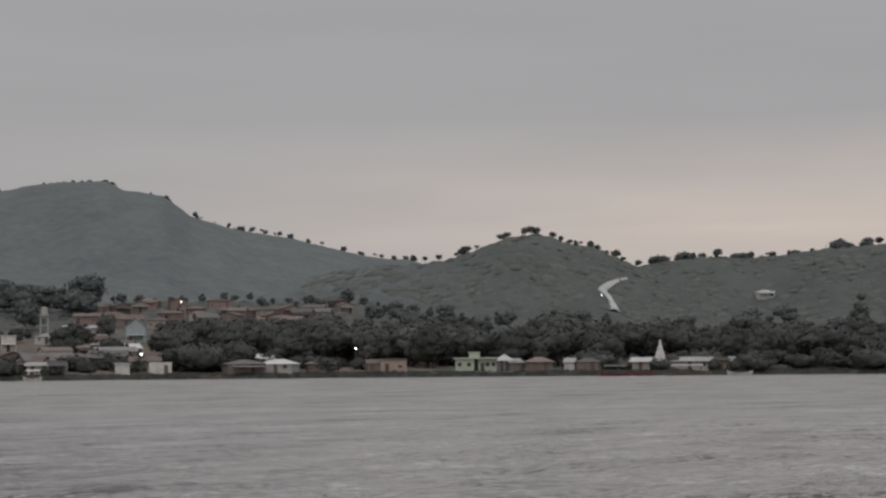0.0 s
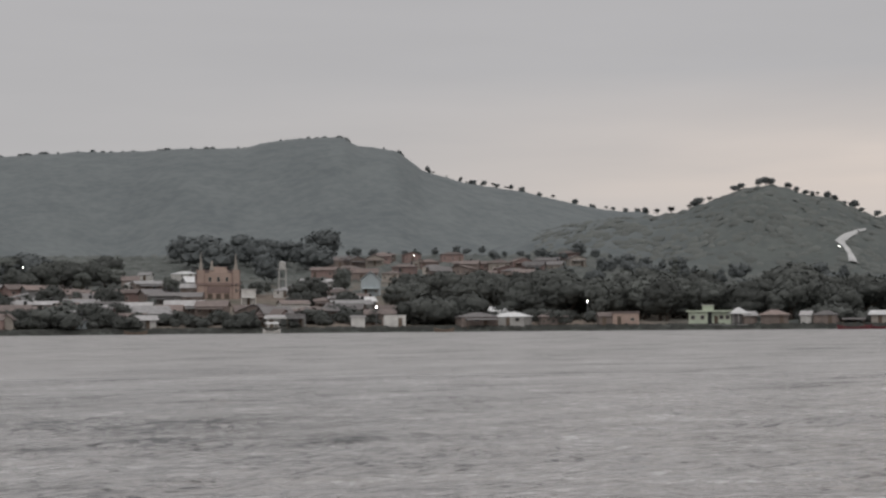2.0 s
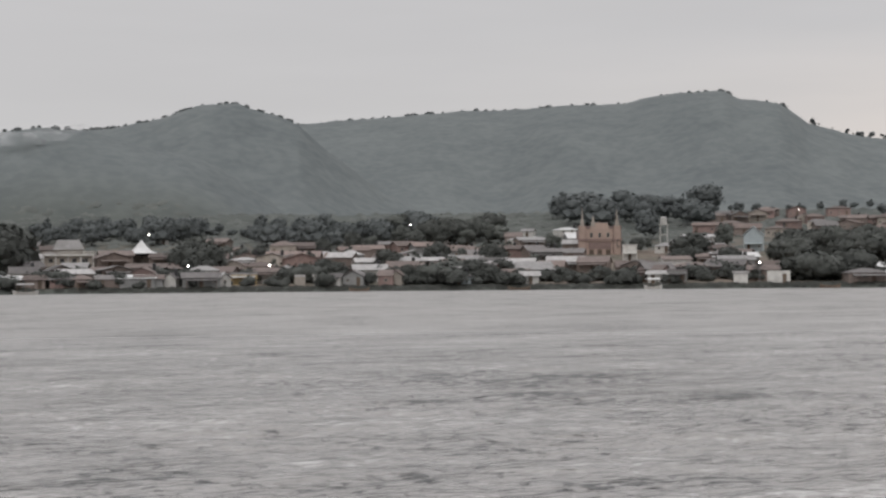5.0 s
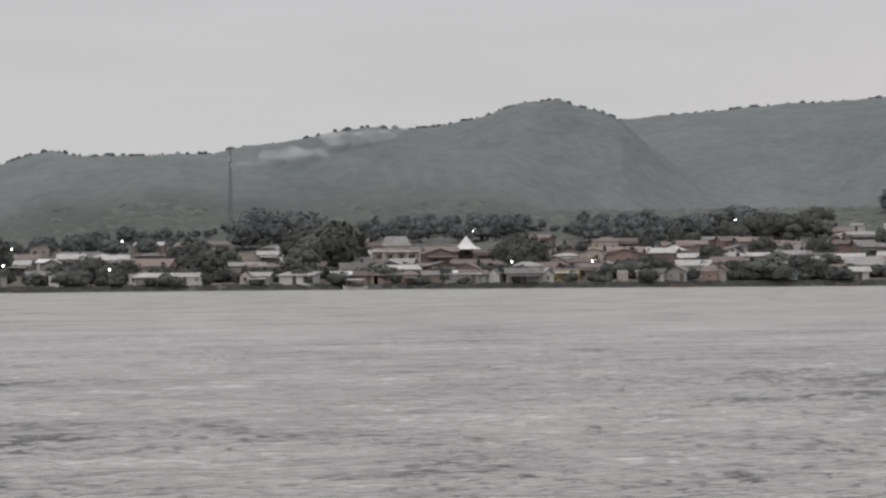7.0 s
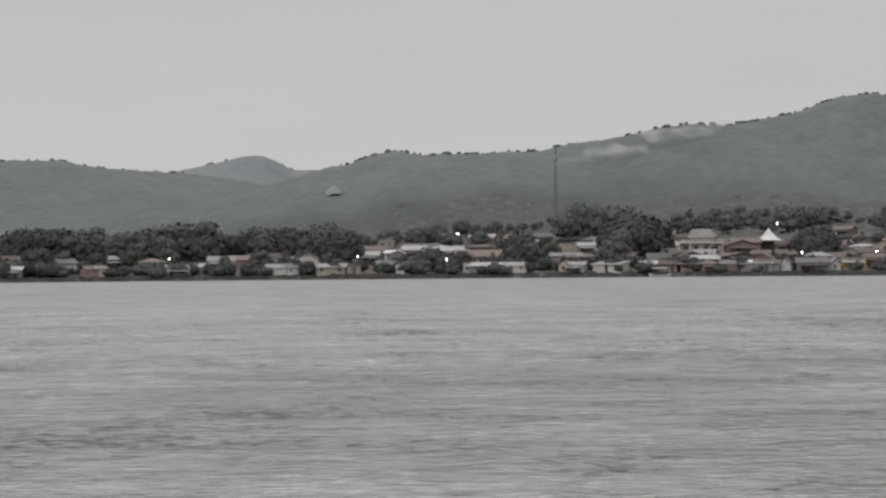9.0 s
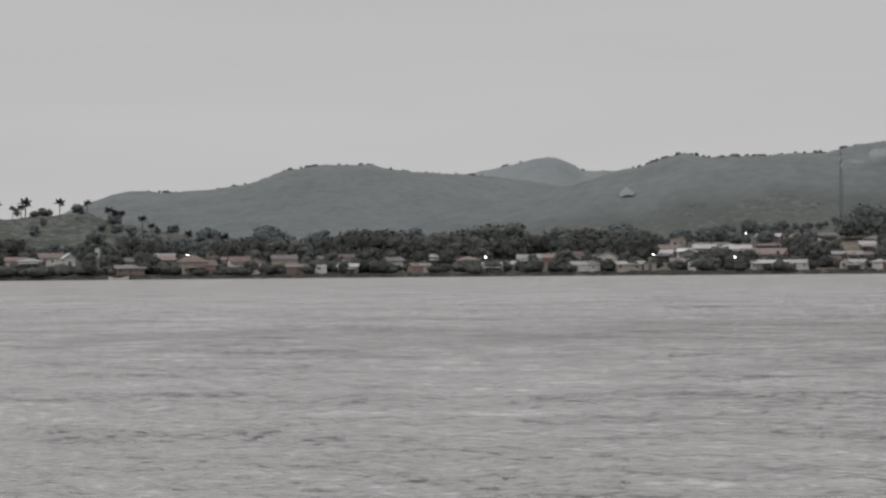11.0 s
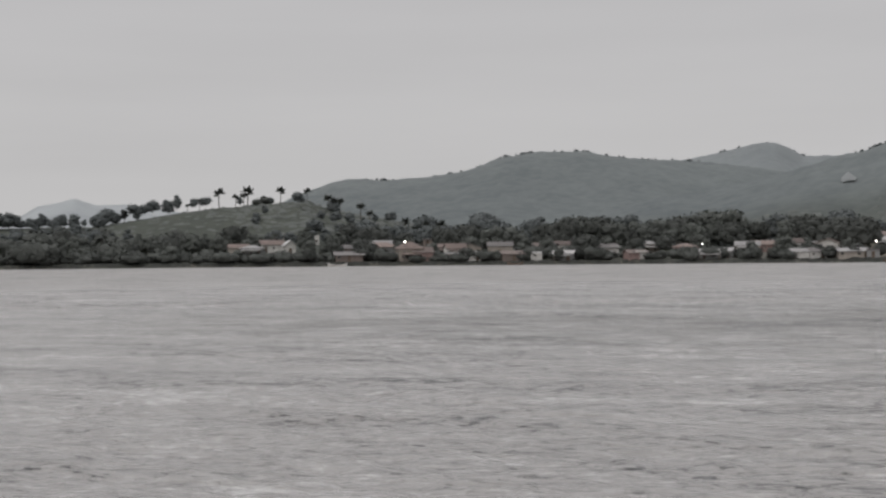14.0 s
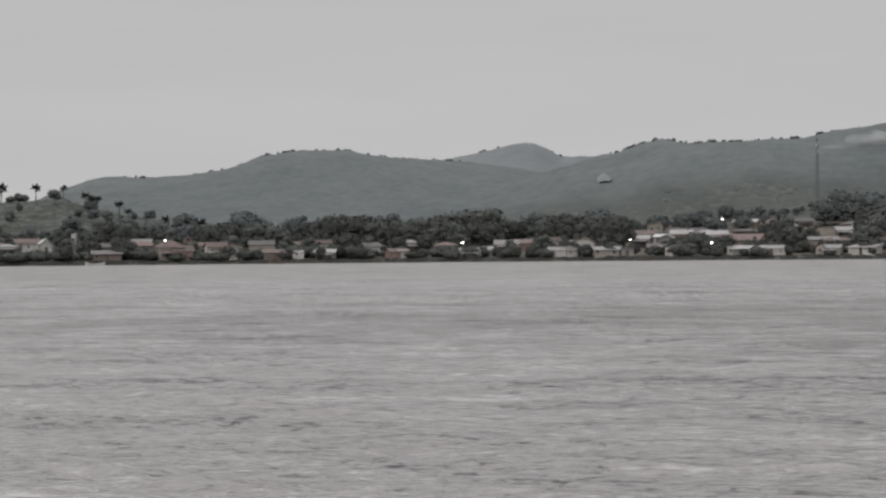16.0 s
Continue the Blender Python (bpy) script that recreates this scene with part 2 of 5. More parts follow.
def water_material():
    m = bpy.data.materials.new("lake_water")
    m.use_nodes = True
    n, l = m.node_tree.nodes, m.node_tree.links
    p = n["Principled BSDF"]
    # wind waves, a little longer than deep
    where = n.new("ShaderNodeTexCoord")

    def chop_noise(sx, sy, detail, rough, twist):
        mp = n.new("ShaderNodeMapping")
        mp.inputs["Scale"].default_value = (sx, sy, 1)
        l.new(where.outputs["Object"], mp.inputs[0])
        t = n.new("ShaderNodeTexNoise")
        t.inputs["Scale"].default_value, t.inputs["Detail"].default_value = 1.0, detail
        t.inputs["Roughness"].default_value, t.inputs["Distortion"].default_value = rough, twist
        l.new(mp.outputs[0], t.inputs["Vector"])
        return t

    # silty base colour; dark wave faces and pale glints are painted in, in lanes
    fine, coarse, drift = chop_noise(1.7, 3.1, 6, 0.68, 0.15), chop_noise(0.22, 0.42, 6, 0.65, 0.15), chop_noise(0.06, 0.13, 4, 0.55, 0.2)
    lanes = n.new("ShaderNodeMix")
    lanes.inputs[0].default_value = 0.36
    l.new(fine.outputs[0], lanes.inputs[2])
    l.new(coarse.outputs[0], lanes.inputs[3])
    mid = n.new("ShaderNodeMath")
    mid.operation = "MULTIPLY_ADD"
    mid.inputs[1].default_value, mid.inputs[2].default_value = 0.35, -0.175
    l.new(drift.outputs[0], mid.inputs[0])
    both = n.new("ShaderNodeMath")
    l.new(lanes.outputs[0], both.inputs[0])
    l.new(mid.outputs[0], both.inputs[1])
    silt_and_glint = n.new("ShaderNodeValToRGB")
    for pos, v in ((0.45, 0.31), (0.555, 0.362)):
        silt_and_glint.color_ramp.elements.new(pos).color = (v * 1.02, v * 0.985, v * 0.955, 1)
    silt_and_glint.color_ramp.elements[0].position, silt_and_glint.color_ramp.elements[-1].position = 0.40, 0.63
    silt_and_glint.color_ramp.elements[0].color, silt_and_glint.color_ramp.elements[-1].color = (0.05, 0.05, 0.05, 1), (0.58, 0.57, 0.56, 1)
    l.new(both.outputs[0], silt_and_glint.inputs[0])
    l.new(silt_and_glint.outputs[0], p.inputs["Base Color"])
    p.inputs["Roughness"].default_value, p.inputs["IOR"].default_value = 0.16, 1.333
    far = n.new("ShaderNodeAttribute")
    far.attribute_name = "chop"
    dull = n.new("ShaderNodeMapRange")
    dull.inputs[3].default_value, dull.inputs[4].default_value = 0.12, 0.42
    l.new(far.outputs["Fac"], dull.inputs[0])
    l.new(dull.outputs[0], p.inputs["Roughness"])
    last = None
    for sx, sy, strength, dist in ((0.05, 0.085, 1.0, 1.5), (0.16, 0.28, 1.0, 0.5), (0.8, 1.4, 1.0, 0.40), (2.2, 4.0, 1.0, 0.18)):
        t = chop_noise(sx, sy, 4, 0.5, 0.4)
        b = n.new("ShaderNodeBump")
        b.inputs["Strength"].default_value, b.inputs["Distance"].default_value = strength, dist
        l.new(t.outputs[0], b.inputs["Height"])
        if last:
            l.new(last, b.inputs["Normal"])
        last = b.outputs[0]
    l.new(last, p.inputs["Normal"])
    return m


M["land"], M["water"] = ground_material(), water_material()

RIDGES = {
    "big": (900, 560, 500, "14.9:113.6 17.1:118.2 19.3:121.9 21.2:125 23:128.9 24.8:129.3 26.1:130.9 28.2:131.9 29:136.5 30.3:139.7 31.5:140.2 32:133.5 33.3:129.2 34.2:114.2 35.8:103.7 37.5:97.5 38.8:90.2 40:83.7 41.1:80.3 41.5:80.9 42.2:76.4 42.8:70 45.9:54.3"),
    "peak": (560, 280, 260, "1.1:40.2 3.9:55.8 5.8:64.3 7.7:73.7 9.4:81.6 10.3:85.3 11.1:86.8 12.3:90.4 13.2:95.1 14:99.7 15.1:100.7 15.7:97.1 16.5:93.1 17.2:88.1 18.2:72.9 20:50.2 22.8:28.2"),
    "ridge": (430, 215, 260, "-8.5:34.3 -6:43.8 -4.7:49.7 -3.7:54.5 -3:57.1 -2.2:61.0 -1.6:63.3 -0.7:60.7 0:60.7 1.1:60.9 3.3:62.2 4.5:65.7 5.8:68.3 6.9:70.6 7.7:73.6 8.6:75.3 9.4:74.4 10.3:73.9 11.3:69.8 12.5:64.2"),
    "dome": (950, 400, 400, "-10.6:73.1 -9:80.3 -8.1:84.4 -7.1:89.9 -6.5:93.5 -5.9:93.6 -5.5:89.2 -5:82.3 -3.7:82 -1.8:81.1"),
    "head": (700, 360, 350, "-22.8:36.7 -21.7:46.8 -20.8:53.9 -20.1:56.6 -18.9:55 -17.6:57.3 -16.5:60.4 -15.7:65.5 -15:71.1 -13.7:74.5 -12.3:74.4 -11.5:71.1 -10.5:68.1 -9:67.4 -7.5:64.3 -5.6:58.2 -2.8:49.5"),
    "far": (2600, 900, 900, "-33.1:68.2 -31.7:61.9 -31.1:71.8 -30.5:91.9 -29.8:97.8 -29.3:105.9 -28.6:93.6 -27.6:95.4 -26.5:87 -24.7:68"),
    "palm": (210, 150, 120, "-33.8:15.2 -32:15.1 -30.2:15.2 -28.8:15.5 -27.6:17.6 -26:21 -24.7:23.1 -23.3:24.2 -22.2:25.3 -21.6:25.7 -20.9:22.3 -19.9:19.8 -19:17.8 -17.4:14.5 -16.1:11.3 -14.2:5.8"),
    "knoll": (430, 190, 180, "36:33.3 38.1:44 39.6:47.9 40.7:50 41.9:50.4 42.4:50.9 43.2:53.8 44.2:59.3 44.9:63.3 45.7:65.2 46.4:64 46.8:60.9 47.8:58.3 48.5:53.2 49.3:48.5 50.6:39.8 52.5:30.2"),
    "east": (480, 240, 400, "46.1:32.2 48.3:46 49.3:51.7 50.2:53.9 51.2:54.7 52.1:55.8 52.8:54.2 54:55.6 55.2:57.4 56.1:59 57.4:60.6 59.7:63.9"),
}


# The land: polar about the eye. Bearings in degrees clockwise from +y; "back" is metres behind the waterline.
EYE_HEIGHT = 4.0
SHIFT = 108.0          # how far the boat slides back
SHORE = 400.0


def smooth(a, b, x):
    f = np.clip((np.asarray(x, float) - a) / (b - a), 0, 1)
    return f * f * (3 - 2 * f)


def wobble(x, y, size, seed=0.0):
    """Smooth noise from crossed sines, about -1 to 1."""
    x, y = np.asarray(x, float) / size + seed * 7.3, np.asarray(y, float) / size - seed * 3.1
    return (np.sin(1.7 * x + 1.3 * np.sin(0.9 * y)) * np.cos(1.1 * y + 0.8 * np.sin(1.3 * x))
            + 0.5 * np.sin(3.1 * x + 2.0 * y + 1.0) * np.cos(2.7 * y - 1.9 * x)) / 1.5


def ridge_height(name, b):
    """Crest height over bearing."""
    pairs = [p.split(":") for p in RIDGES[name][3].split()]
    xs, zs = np.array([float(p[0]) for p in pairs]), np.array([float(p[1]) for p in pairs])
    z = np.interp(b, xs, zs)
    out = np.maximum(xs[0] - b, b - xs[-1])
    return z * (1 - smooth(0, 9, out))


def spot(b, back):
    """The place on the plan at a bearing, that many metres behind the waterline."""
    a = np.radians(b)
    left = np.asarray(b) < 0
    r = np.asarray(back) + np.where(left, SHORE + SHIFT, SHORE)
    return r * np.sin(a), r * np.cos(a) - np.where(left, SHIFT, 0.0)


def town_slope(b):
    return 0.75 + 0.25 * smooth(-6, 8, b) - 0.35 * smooth(38, 46, b)


def land(b, back):
    """Height of the ground."""
    b, back = np.broadcast_arrays(np.asarray(b, float), np.asarray(back, float))
    x, y = spot(b, back)
    k = town_slope(b)
    q = np.clip(back, 0, 125 + 205 * smooth(-6, 8, b))
    z = 0.5 + k * (0.055 * q + 0.0001 * q * q) + 0.5 * wobble(x, y, 40) * smooth(5, 60, back)
    z = z - 8 * smooth(330, 500, back)
    for i, (name, (crest, front, rear, _)) in enumerate(RIDGES.items()):
        h = ridge_height(name, b)
        wave = 1 + 0.12 * wobble(b * 12, b * 3, 40, i)
        far = back - crest * (1 + 0.015 * wobble(b * 10, 0 * b, 30, i + 5))
        f = np.where(far < 0, 1 - smooth(0, 1, -far / (front * wave)) ** 0.8, 1 - smooth(0, 1, far / rear))
        gully = 1 + 0.10 * wobble(x, y, 70 + crest * 0.08, i + 2) * smooth(0.02, 0.3, np.abs(far) / front)
        z = np.maximum(z, h * f * gully)
    z = z + 0.5 * smooth(0.3, 1.6, back) * (1 - smooth(20, 60, back))
    z = np.where(back < 0, np.maximum(-3, 0.5 + back * 0.7), z)
    return z


def grid_mesh(name, xs, ys, zs, material):
    """A sheet from arrays of rows and columns."""
    r, c = xs.shape
    me = bpy.data.meshes.new(name)
    i = np.arange(r * c).reshape(r, c)
    quads = np.stack([i[:-1, :-1], i[:-1, 1:], i[1:, 1:], i[1:, :-1]], -1).reshape(-1, 4)
    me.from_pydata(np.stack([xs, ys, zs], -1).reshape(-1, 3).tolist(), [], quads.tolist())
    me.materials.append(material)
    me.shade_smooth()
    return me


# ---- the land, one sheet from the shallows to behind the last hills ----
land_b = np.concatenate([np.arange(-100, -46, 2.0), np.arange(-46, 72, 0.14), np.arange(72, 121, 2.0)])
land_back = np.concatenate([[-14, -6, -2, -0.6, 0.4, 1.5], np.arange(3, 60, 3.0), np.arange(60, 360, 5.0), np.arange(360, 1000, 4.0),
                            np.arange(1000, 2000, 40.0), np.arange(2000, 3700, 70.0)])
BB, KK = np.meshgrid(land_b, land_back)
LX, LY = spot(BB, KK)
LZ = land(BB, KK)
# the treetops of the woods on the hills
CANOPY = smooth(300, 380, KK) * (1 - smooth(1100, 1500, KK))
LZ = LZ + CANOPY * (0.6 * wobble(LX, LY, 9, 3) + 0.55 * wobble(LX, LY, 2.3, 4) * (0.7 + 0.5 * wobble(LX, LY, 21, 6)) + 0.3 * wobble(LX + LY, LY - LX, 1.9, 8))
ground_me = grid_mesh("ground", LX, LY, LZ, M["land"])
bare = smooth(1, 4, KK) * (1 - smooth(130, 250, KK)) * smooth(-8, -2, BB) * (1 - smooth(40, 46, BB)) + 0.25 * (1 - smooth(30, 80, KK)) * (BB < -3)
ground_me.attributes.new("bare", "FLOAT", "POINT").data.foreach_set("value", np.clip(bare, 0, 1).reshape(-1).astype(np.float32))
# dark green of the nearer land, where less haze is painted in
near_green = np.where(BB < -8, 1 - smooth(230, 380, KK), np.where(BB > 30, (0.55 * smooth(38, 46, BB) + 0.0) * (1 - smooth(560, 700, KK)), 0.0))
near_green = np.maximum(near_green, 0.75 * (1 - smooth(300, 380, KK)))
near_green = np.clip(np.maximum(near_green, 0.8 * (1 - smooth(0.5, 3, KK))), 0, 1)
ground_me.attributes.new("near_green", "FLOAT", "POINT").data.foreach_set("value", near_green.reshape(-1).astype(np.float32))
# painted haze: strong on the farthest hill, weaker on the dome
far_haze = 0.85 * smooth(1300, 1800, KK) * (BB < -15) + 0.3 * smooth(780, 860, KK) * smooth(-14, -10, BB) * (1 - smooth(-2, 2, BB))
ground_me.attributes.new("far_haze", "FLOAT", "POINT").data.foreach_set("value", np.clip(far_haze, 0, 1).reshape(-1).astype(np.float32))
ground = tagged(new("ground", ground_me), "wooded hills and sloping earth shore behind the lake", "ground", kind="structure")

# ---- the lake ----
water_b = np.concatenate([np.arange(-180, -36, 2.0), np.arange(-36, 60, 0.17), np.arange(60, 181, 2.0)])
water_r = np.concatenate([[0.5, 4, 10, 16], 12000 / np.linspace(560, 115, 300), np.arange(105, 128, 0.6), 108 + 12000 / np.linspace(560, 23, 460), np.geomspace(640, 4600, 20)])
WB, WR = np.meshgrid(np.radians(water_b), water_r)
WX, WY = WR * np.sin(WB), WR * np.cos(WB) - 108.0
STEP = np.broadcast_to(np.gradient(water_r)[:, None], WR.shape)


def waves(x, y):
    """Short wind chop of many lengths, each dying out where the sheet is too coarse for it, with calmer and rougher lanes."""
    z = 0 * x
    rnd = random.Random(5)
    for k in range(30):
        size = 0.36 * 1.085 ** k
        a = radians(12 + rnd.gauss(0, 42))
        amp = 0.020 * size ** 0.8
        ph = (x * math.sin(a) + y * math.cos(a)) / size * 6.28 + rnd.random() * 6.28
        ph = ph + 1.4 * np.sin((x * math.cos(a) - y * math.sin(a)) / size * 0.8 + k) + 0.8 * np.sin(x / (3 * size) + 2 * k)
        z = z + amp * (np.sin(ph) + 0.4 * np.cos(2 * ph)) * (1 - smooth(0.25, 0.5, STEP / size))
    return z


calm = smooth(6, 14, np.hypot(WX, WY)) * smooth(8, 20, WR) * (0.62 + 0.38 * wobble(WX, WY * 2.2, 9, 2)) * (1 - 0.4 * smooth(300, 560, WR))
WZ = waves(WX, WY) * 0.32 * calm
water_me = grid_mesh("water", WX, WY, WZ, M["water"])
chop = smooth(35, 190, np.minimum(np.hypot(WX, WY), np.hypot(WX, WY + 108)))      # unresolved ripples far out
water_me.attributes.new("chop", "FLOAT", "POINT").data.foreach_set("value", chop.reshape(-1).astype(np.float32))
water = tagged(new("water", water_me), "grey rippled lake water under an overcast sky", "lake", kind="structure")


# ---- builders ----
WORDS = {"w": "white plaster", "c": "cream plaster", "p": "pinkish brick", "b": "tan rendered", "g": "grey cement", "y": "ochre painted",
         "gr": "pale green", "o": "orange clay", "bl": "pale blue", "m": "zinc sheet", "mw": "bright zinc", "d": "weathered dark sheet",
         "r": "rusty sheet", "t": "brown tiled"}


def part(name, bm, material, parent, label=""):
    me = bpy.data.meshes.new(name)
    bm.to_mesh(me)
    bm.free()
    me.materials.append(material)
    ob = new(name, me)
    ob.parent = parent
    return tagged(ob, label)


def box(bm, x0, x1, y0, y1, z0, z1, taper=0.0):
    """A box; taper pulls in the top."""
    t = taper
    v = [bm.verts.new(p) for p in ((x0, y0, z0), (x1, y0, z0), (x1, y1, z0), (x0, y1, z0),
                                   (x0 + t, y0 + t, z1), (x1 - t, y0 + t, z1), (x1 - t, y1 - t, z1), (x0 + t, y1 - t, z1))]
    for f in ((3, 2, 1, 0), (4, 5, 6, 7), (0, 1, 5, 4), (1, 2, 6, 5), (2, 3, 7, 6), (3, 0, 4, 7)):
        bm.faces.new([v[i] for i in f])
    return bm


def prism(bm, profile, x0, x1):
    """An outline in y, z drawn out along x."""
    a = [bm.verts.new((x0, y, z)) for y, z in profile]
    b = [bm.verts.new((x1, y, z)) for y, z in profile]
    n = len(profile)
    for i in range(n):
        bm.faces.new((a[i], a[(i + 1) % n], b[(i + 1) % n], b[i]))
    bm.faces.new(a[::-1])
    bm.faces.new(b)
    bmesh.ops.recalc_face_normals(bm, faces=bm.faces)
    return bm


def tube(bm, points, radii, sides=7):
    """A tapered limb along points."""
    rings = []
    for i, p in enumerate(points):
        p = Vector(p)
        d = (Vector(points[min(i + 1, len(points) - 1)]) - Vector(points[max(i - 1, 0)])).normalized()
        s = d.orthogonal().normalized()
        t = d.cross(s)
        rings.append([bm.verts.new(p + radii[i] * (math.cos(6.2832 * k / sides) * s + math.sin(6.2832 * k / sides) * t)) for k in range(sides)])
    for r0, r1 in zip(rings, rings[1:]):
        for k in range(sides):
            bm.faces.new((r0[k], r0[(k + 1) % sides], r1[(k + 1) % sides], r1[k]))
    bm.faces.new(rings[0][::-1])
    bm.faces.new(rings[-1])
    return bm


def place(name, b, back, turn=0.0, sink=0.0):
    """An Empty on the ground, its -y side toward the lake."""
    x, y = spot(b, back)
    z = float(land(b, back)) - sink
    ob = new(name)
    ob.matrix_world = pose(float(x), float(y), z, 0, 0, -b + turn)
    return ob


@functools.lru_cache(None)
def window_meshes(w, h):
    t = 0.1
    bm = bmesh.new()
    loops = []
    for y in (-0.07, 0.02):
        for m in (0, t):
            loops.append([bm.verts.new((x, y, z)) for x, z in ((-w / 2 + m, m), (w / 2 - m, m), (w / 2 - m, h - m), (-w / 2 + m, h - m))])
    for k in range(4):
        q = (k + 1) % 4
        for a, c in ((0, 1), (1, 3), (3, 2), (2, 0)):
            bm.faces.new((loops[a][k], loops[a][q], loops[c][q], loops[c][k]))
    bmesh.ops.recalc_face_normals(bm, faces=bm.faces)
    frame_me = bpy.data.meshes.new("window")
    bm.to_mesh(frame_me)
    bm.free()
    bm = box(bmesh.new(), -w / 2 + t - 0.01, w / 2 - t + 0.01, -0.025, 0.03, t - 0.01, h - t + 0.01)
    pane_me = bpy.data.meshes.new("pane")
    bm.to_mesh(pane_me)
    bm.free()
    pane_me.materials.append(M["dark"])
    frame_me.materials.append(M["c"])
    return frame_me, pane_me


def window(parent, x, y, z, w=1.1, h=1.1):
    fm, pm = window_meshes(w, h)
    f = new("window", fm)
    f.parent, f.location = parent, (x, y, z)
    p = new("pane", pm)
    p.parent = f
    return f


def door(parent, x, y, w=0.95, h=2.05, mat="wood"):
    bm = box(bmesh.new(), x - w / 2, x + w / 2, y - 0.06, y + 0.04, 0, h)
    return part("door", bm, M[mat], parent)


def roof_mesh(kind, w, d, h, rise, over=0.45, thick=0.12):
    bm = bmesh.new()
    W, Dp = w / 2 + over, d / 2 + over
    if kind == "gable":
        prism(bm, [(-Dp, h - 0.1), (0, h + rise), (Dp, h - 0.1), (Dp, h - 0.1 + thick), (0, h + rise + thick), (-Dp, h - 0.1 + thick)], -W, W)
    elif kind == "shed":
        prism(bm, [(-Dp, h + 0.02), (Dp, h + rise), (Dp, h + rise + thick), (-Dp, h + 0.02 + thick)], -W, W)
    elif kind == "front":
        prism(bm, [(-W, h - 0.1), (0, h + rise), (W, h - 0.1), (W, h - 0.1 + thick), (0, h + rise + thick), (-W, h - 0.1 + thick)], -Dp, Dp)
        bm.transform(Matrix.Rotation(radians(90), 4, "Z"))
    elif kind == "hip":
        ridge = max(W - Dp, 0.15)
        lo, hi = h - 0.05, h + rise
        base = [(-W, -Dp), (W, -Dp), (W, Dp), (-W, Dp)]
        v0 = [bm.verts.new((x, y, lo)) for x, y in base]
        v1 = [bm.verts.new((x, y, lo + thick)) for x, y in base]
        a, b = bm.verts.new((-ridge, 0, hi)), bm.verts.new((ridge, 0, hi))
        bm.faces.new(v0[::-1])
        for i in range(4):
            bm.faces.new((v0[i], v0[(i + 1) % 4], v1[(i + 1) % 4], v1[i]))
        bm.faces.new((v1[0], v1[1], b, a))
        bm.faces.new((v1[1], v1[2], b))
        bm.faces.new((v1[2], v1[3], a, b))
        bm.faces.new((v1[3], v1[0], a))
    else:
        box(bm, -W + 0.3, W - 0.3, -Dp + 0.3, Dp - 0.3, h + 0.002, h + 0.22)
        for x0, x1, y0, y1 in ((-W + 0.3, W - 0.3, -Dp + 0.3, -Dp + 0.5), (-W + 0.3, W - 0.3, Dp - 0.5, Dp - 0.3)):
            box(bm, x0, x1, y0, y1, h + 0.221, h + 0.5)
    return bm


def house(b, back, w, d, h, rise, kind, wall, roof, turn=0.0, seed=0, group="houses of the lakeside town", label=""):
    """One house: walls, roof, door, windows by its width and storeys."""
    rnd = random.Random(seed * 31 + int(b * 100))
    storeys = 2 if h > 4.6 else 1
    turn = turn or rnd.uniform(-26, 26) * (kind != "flat")
    how = {"gable": "gable", "hip": "hipped", "flat": "flat", "shed": "lean-to", "front": "front-gabled"}[kind]
    ob = place("house", b, back, turn)
    text = label or f"{'two-storey' if storeys == 2 else 'small'} {WORDS[wall]} house with {WORDS[roof]} {how} roof"
    tagged(ob, text, "house", group)
    if kind == "gable":
        outline = [(-d / 2, -1.6), (-d / 2, h), (0, h + rise * 0.92), (d / 2, h), (d / 2, -1.6)]
        bm = prism(bmesh.new(), outline, -w / 2, w / 2)
    elif kind == "front":
        bm = prism(bmesh.new(), [(-w / 2, -1.6), (-w / 2, h), (0, h + rise * 0.92), (w / 2, h), (w / 2, -1.6)], -d / 2, d / 2)
        bm.transform(Matrix.Rotation(radians(90), 4, "Z"))
    else:
        bm = box(bmesh.new(), -w / 2, w / 2, -d / 2, d / 2, -1.6, h + (rise * 0.4 if kind == "shed" else 0))
    part("wall", bm, M[wall], ob)
    part("roof", roof_mesh(kind, w, d, h, rise, over=rnd.choice((0.3, 0.45, 0.6))), M[roof], ob)
    n = max(1, int(w / 2.3))
    at_door = rnd.randrange(n)
    lean = rnd.random()
    for s in range(storeys):
        for i in range(n):
            x = (i + 0.5) / n * w - w / 2
            if s == 0 and i == at_door and w > 3.6:
                door(ob, x, -d / 2)
            elif rnd.random() < (0.7 if h > 2.5 else 0.35):
                window(ob, x + rnd.uniform(-0.3, 0.3), -d / 2, 1.0 + s * 2.7, rnd.choice((0.7, 0.9, 1.1)), rnd.choice((0.7, 0.9)))
    if lean < 0.35 and w > 4:      # a porch roof on posts
        z0 = min(h - 0.35, 2.5)
        bm = prism(bmesh.new(), [(-d / 2 - 1.9, z0 - 0.35), (-d / 2 - 0.02, z0), (-d / 2 - 0.02, z0 + 0.08), (-d / 2 - 1.9, z0 - 0.27)], -w * 0.42, w * 0.42)
        part("porch_roof", bm, M[roof], ob)
        for x in (-w * 0.4, w * 0.4):
            part("post", box(bmesh.new(), x - 0.06, x + 0.06, -d / 2 - 1.8, -d / 2 - 1.68, -0.9, z0 - 0.345), M["wood"], ob)
    if lean > 0.8:
        part("water_tank", tube(bmesh.new(), [(w * 0.3, d * 0.2, h + 0.2), (w * 0.3, d * 0.2, h + rise + 0.9), (w * 0.3, d * 0.2, h + rise + 1.1)], (0.45, 0.45, 0.2), 10), M["dark"], ob, "black plastic water tank")
    return ob


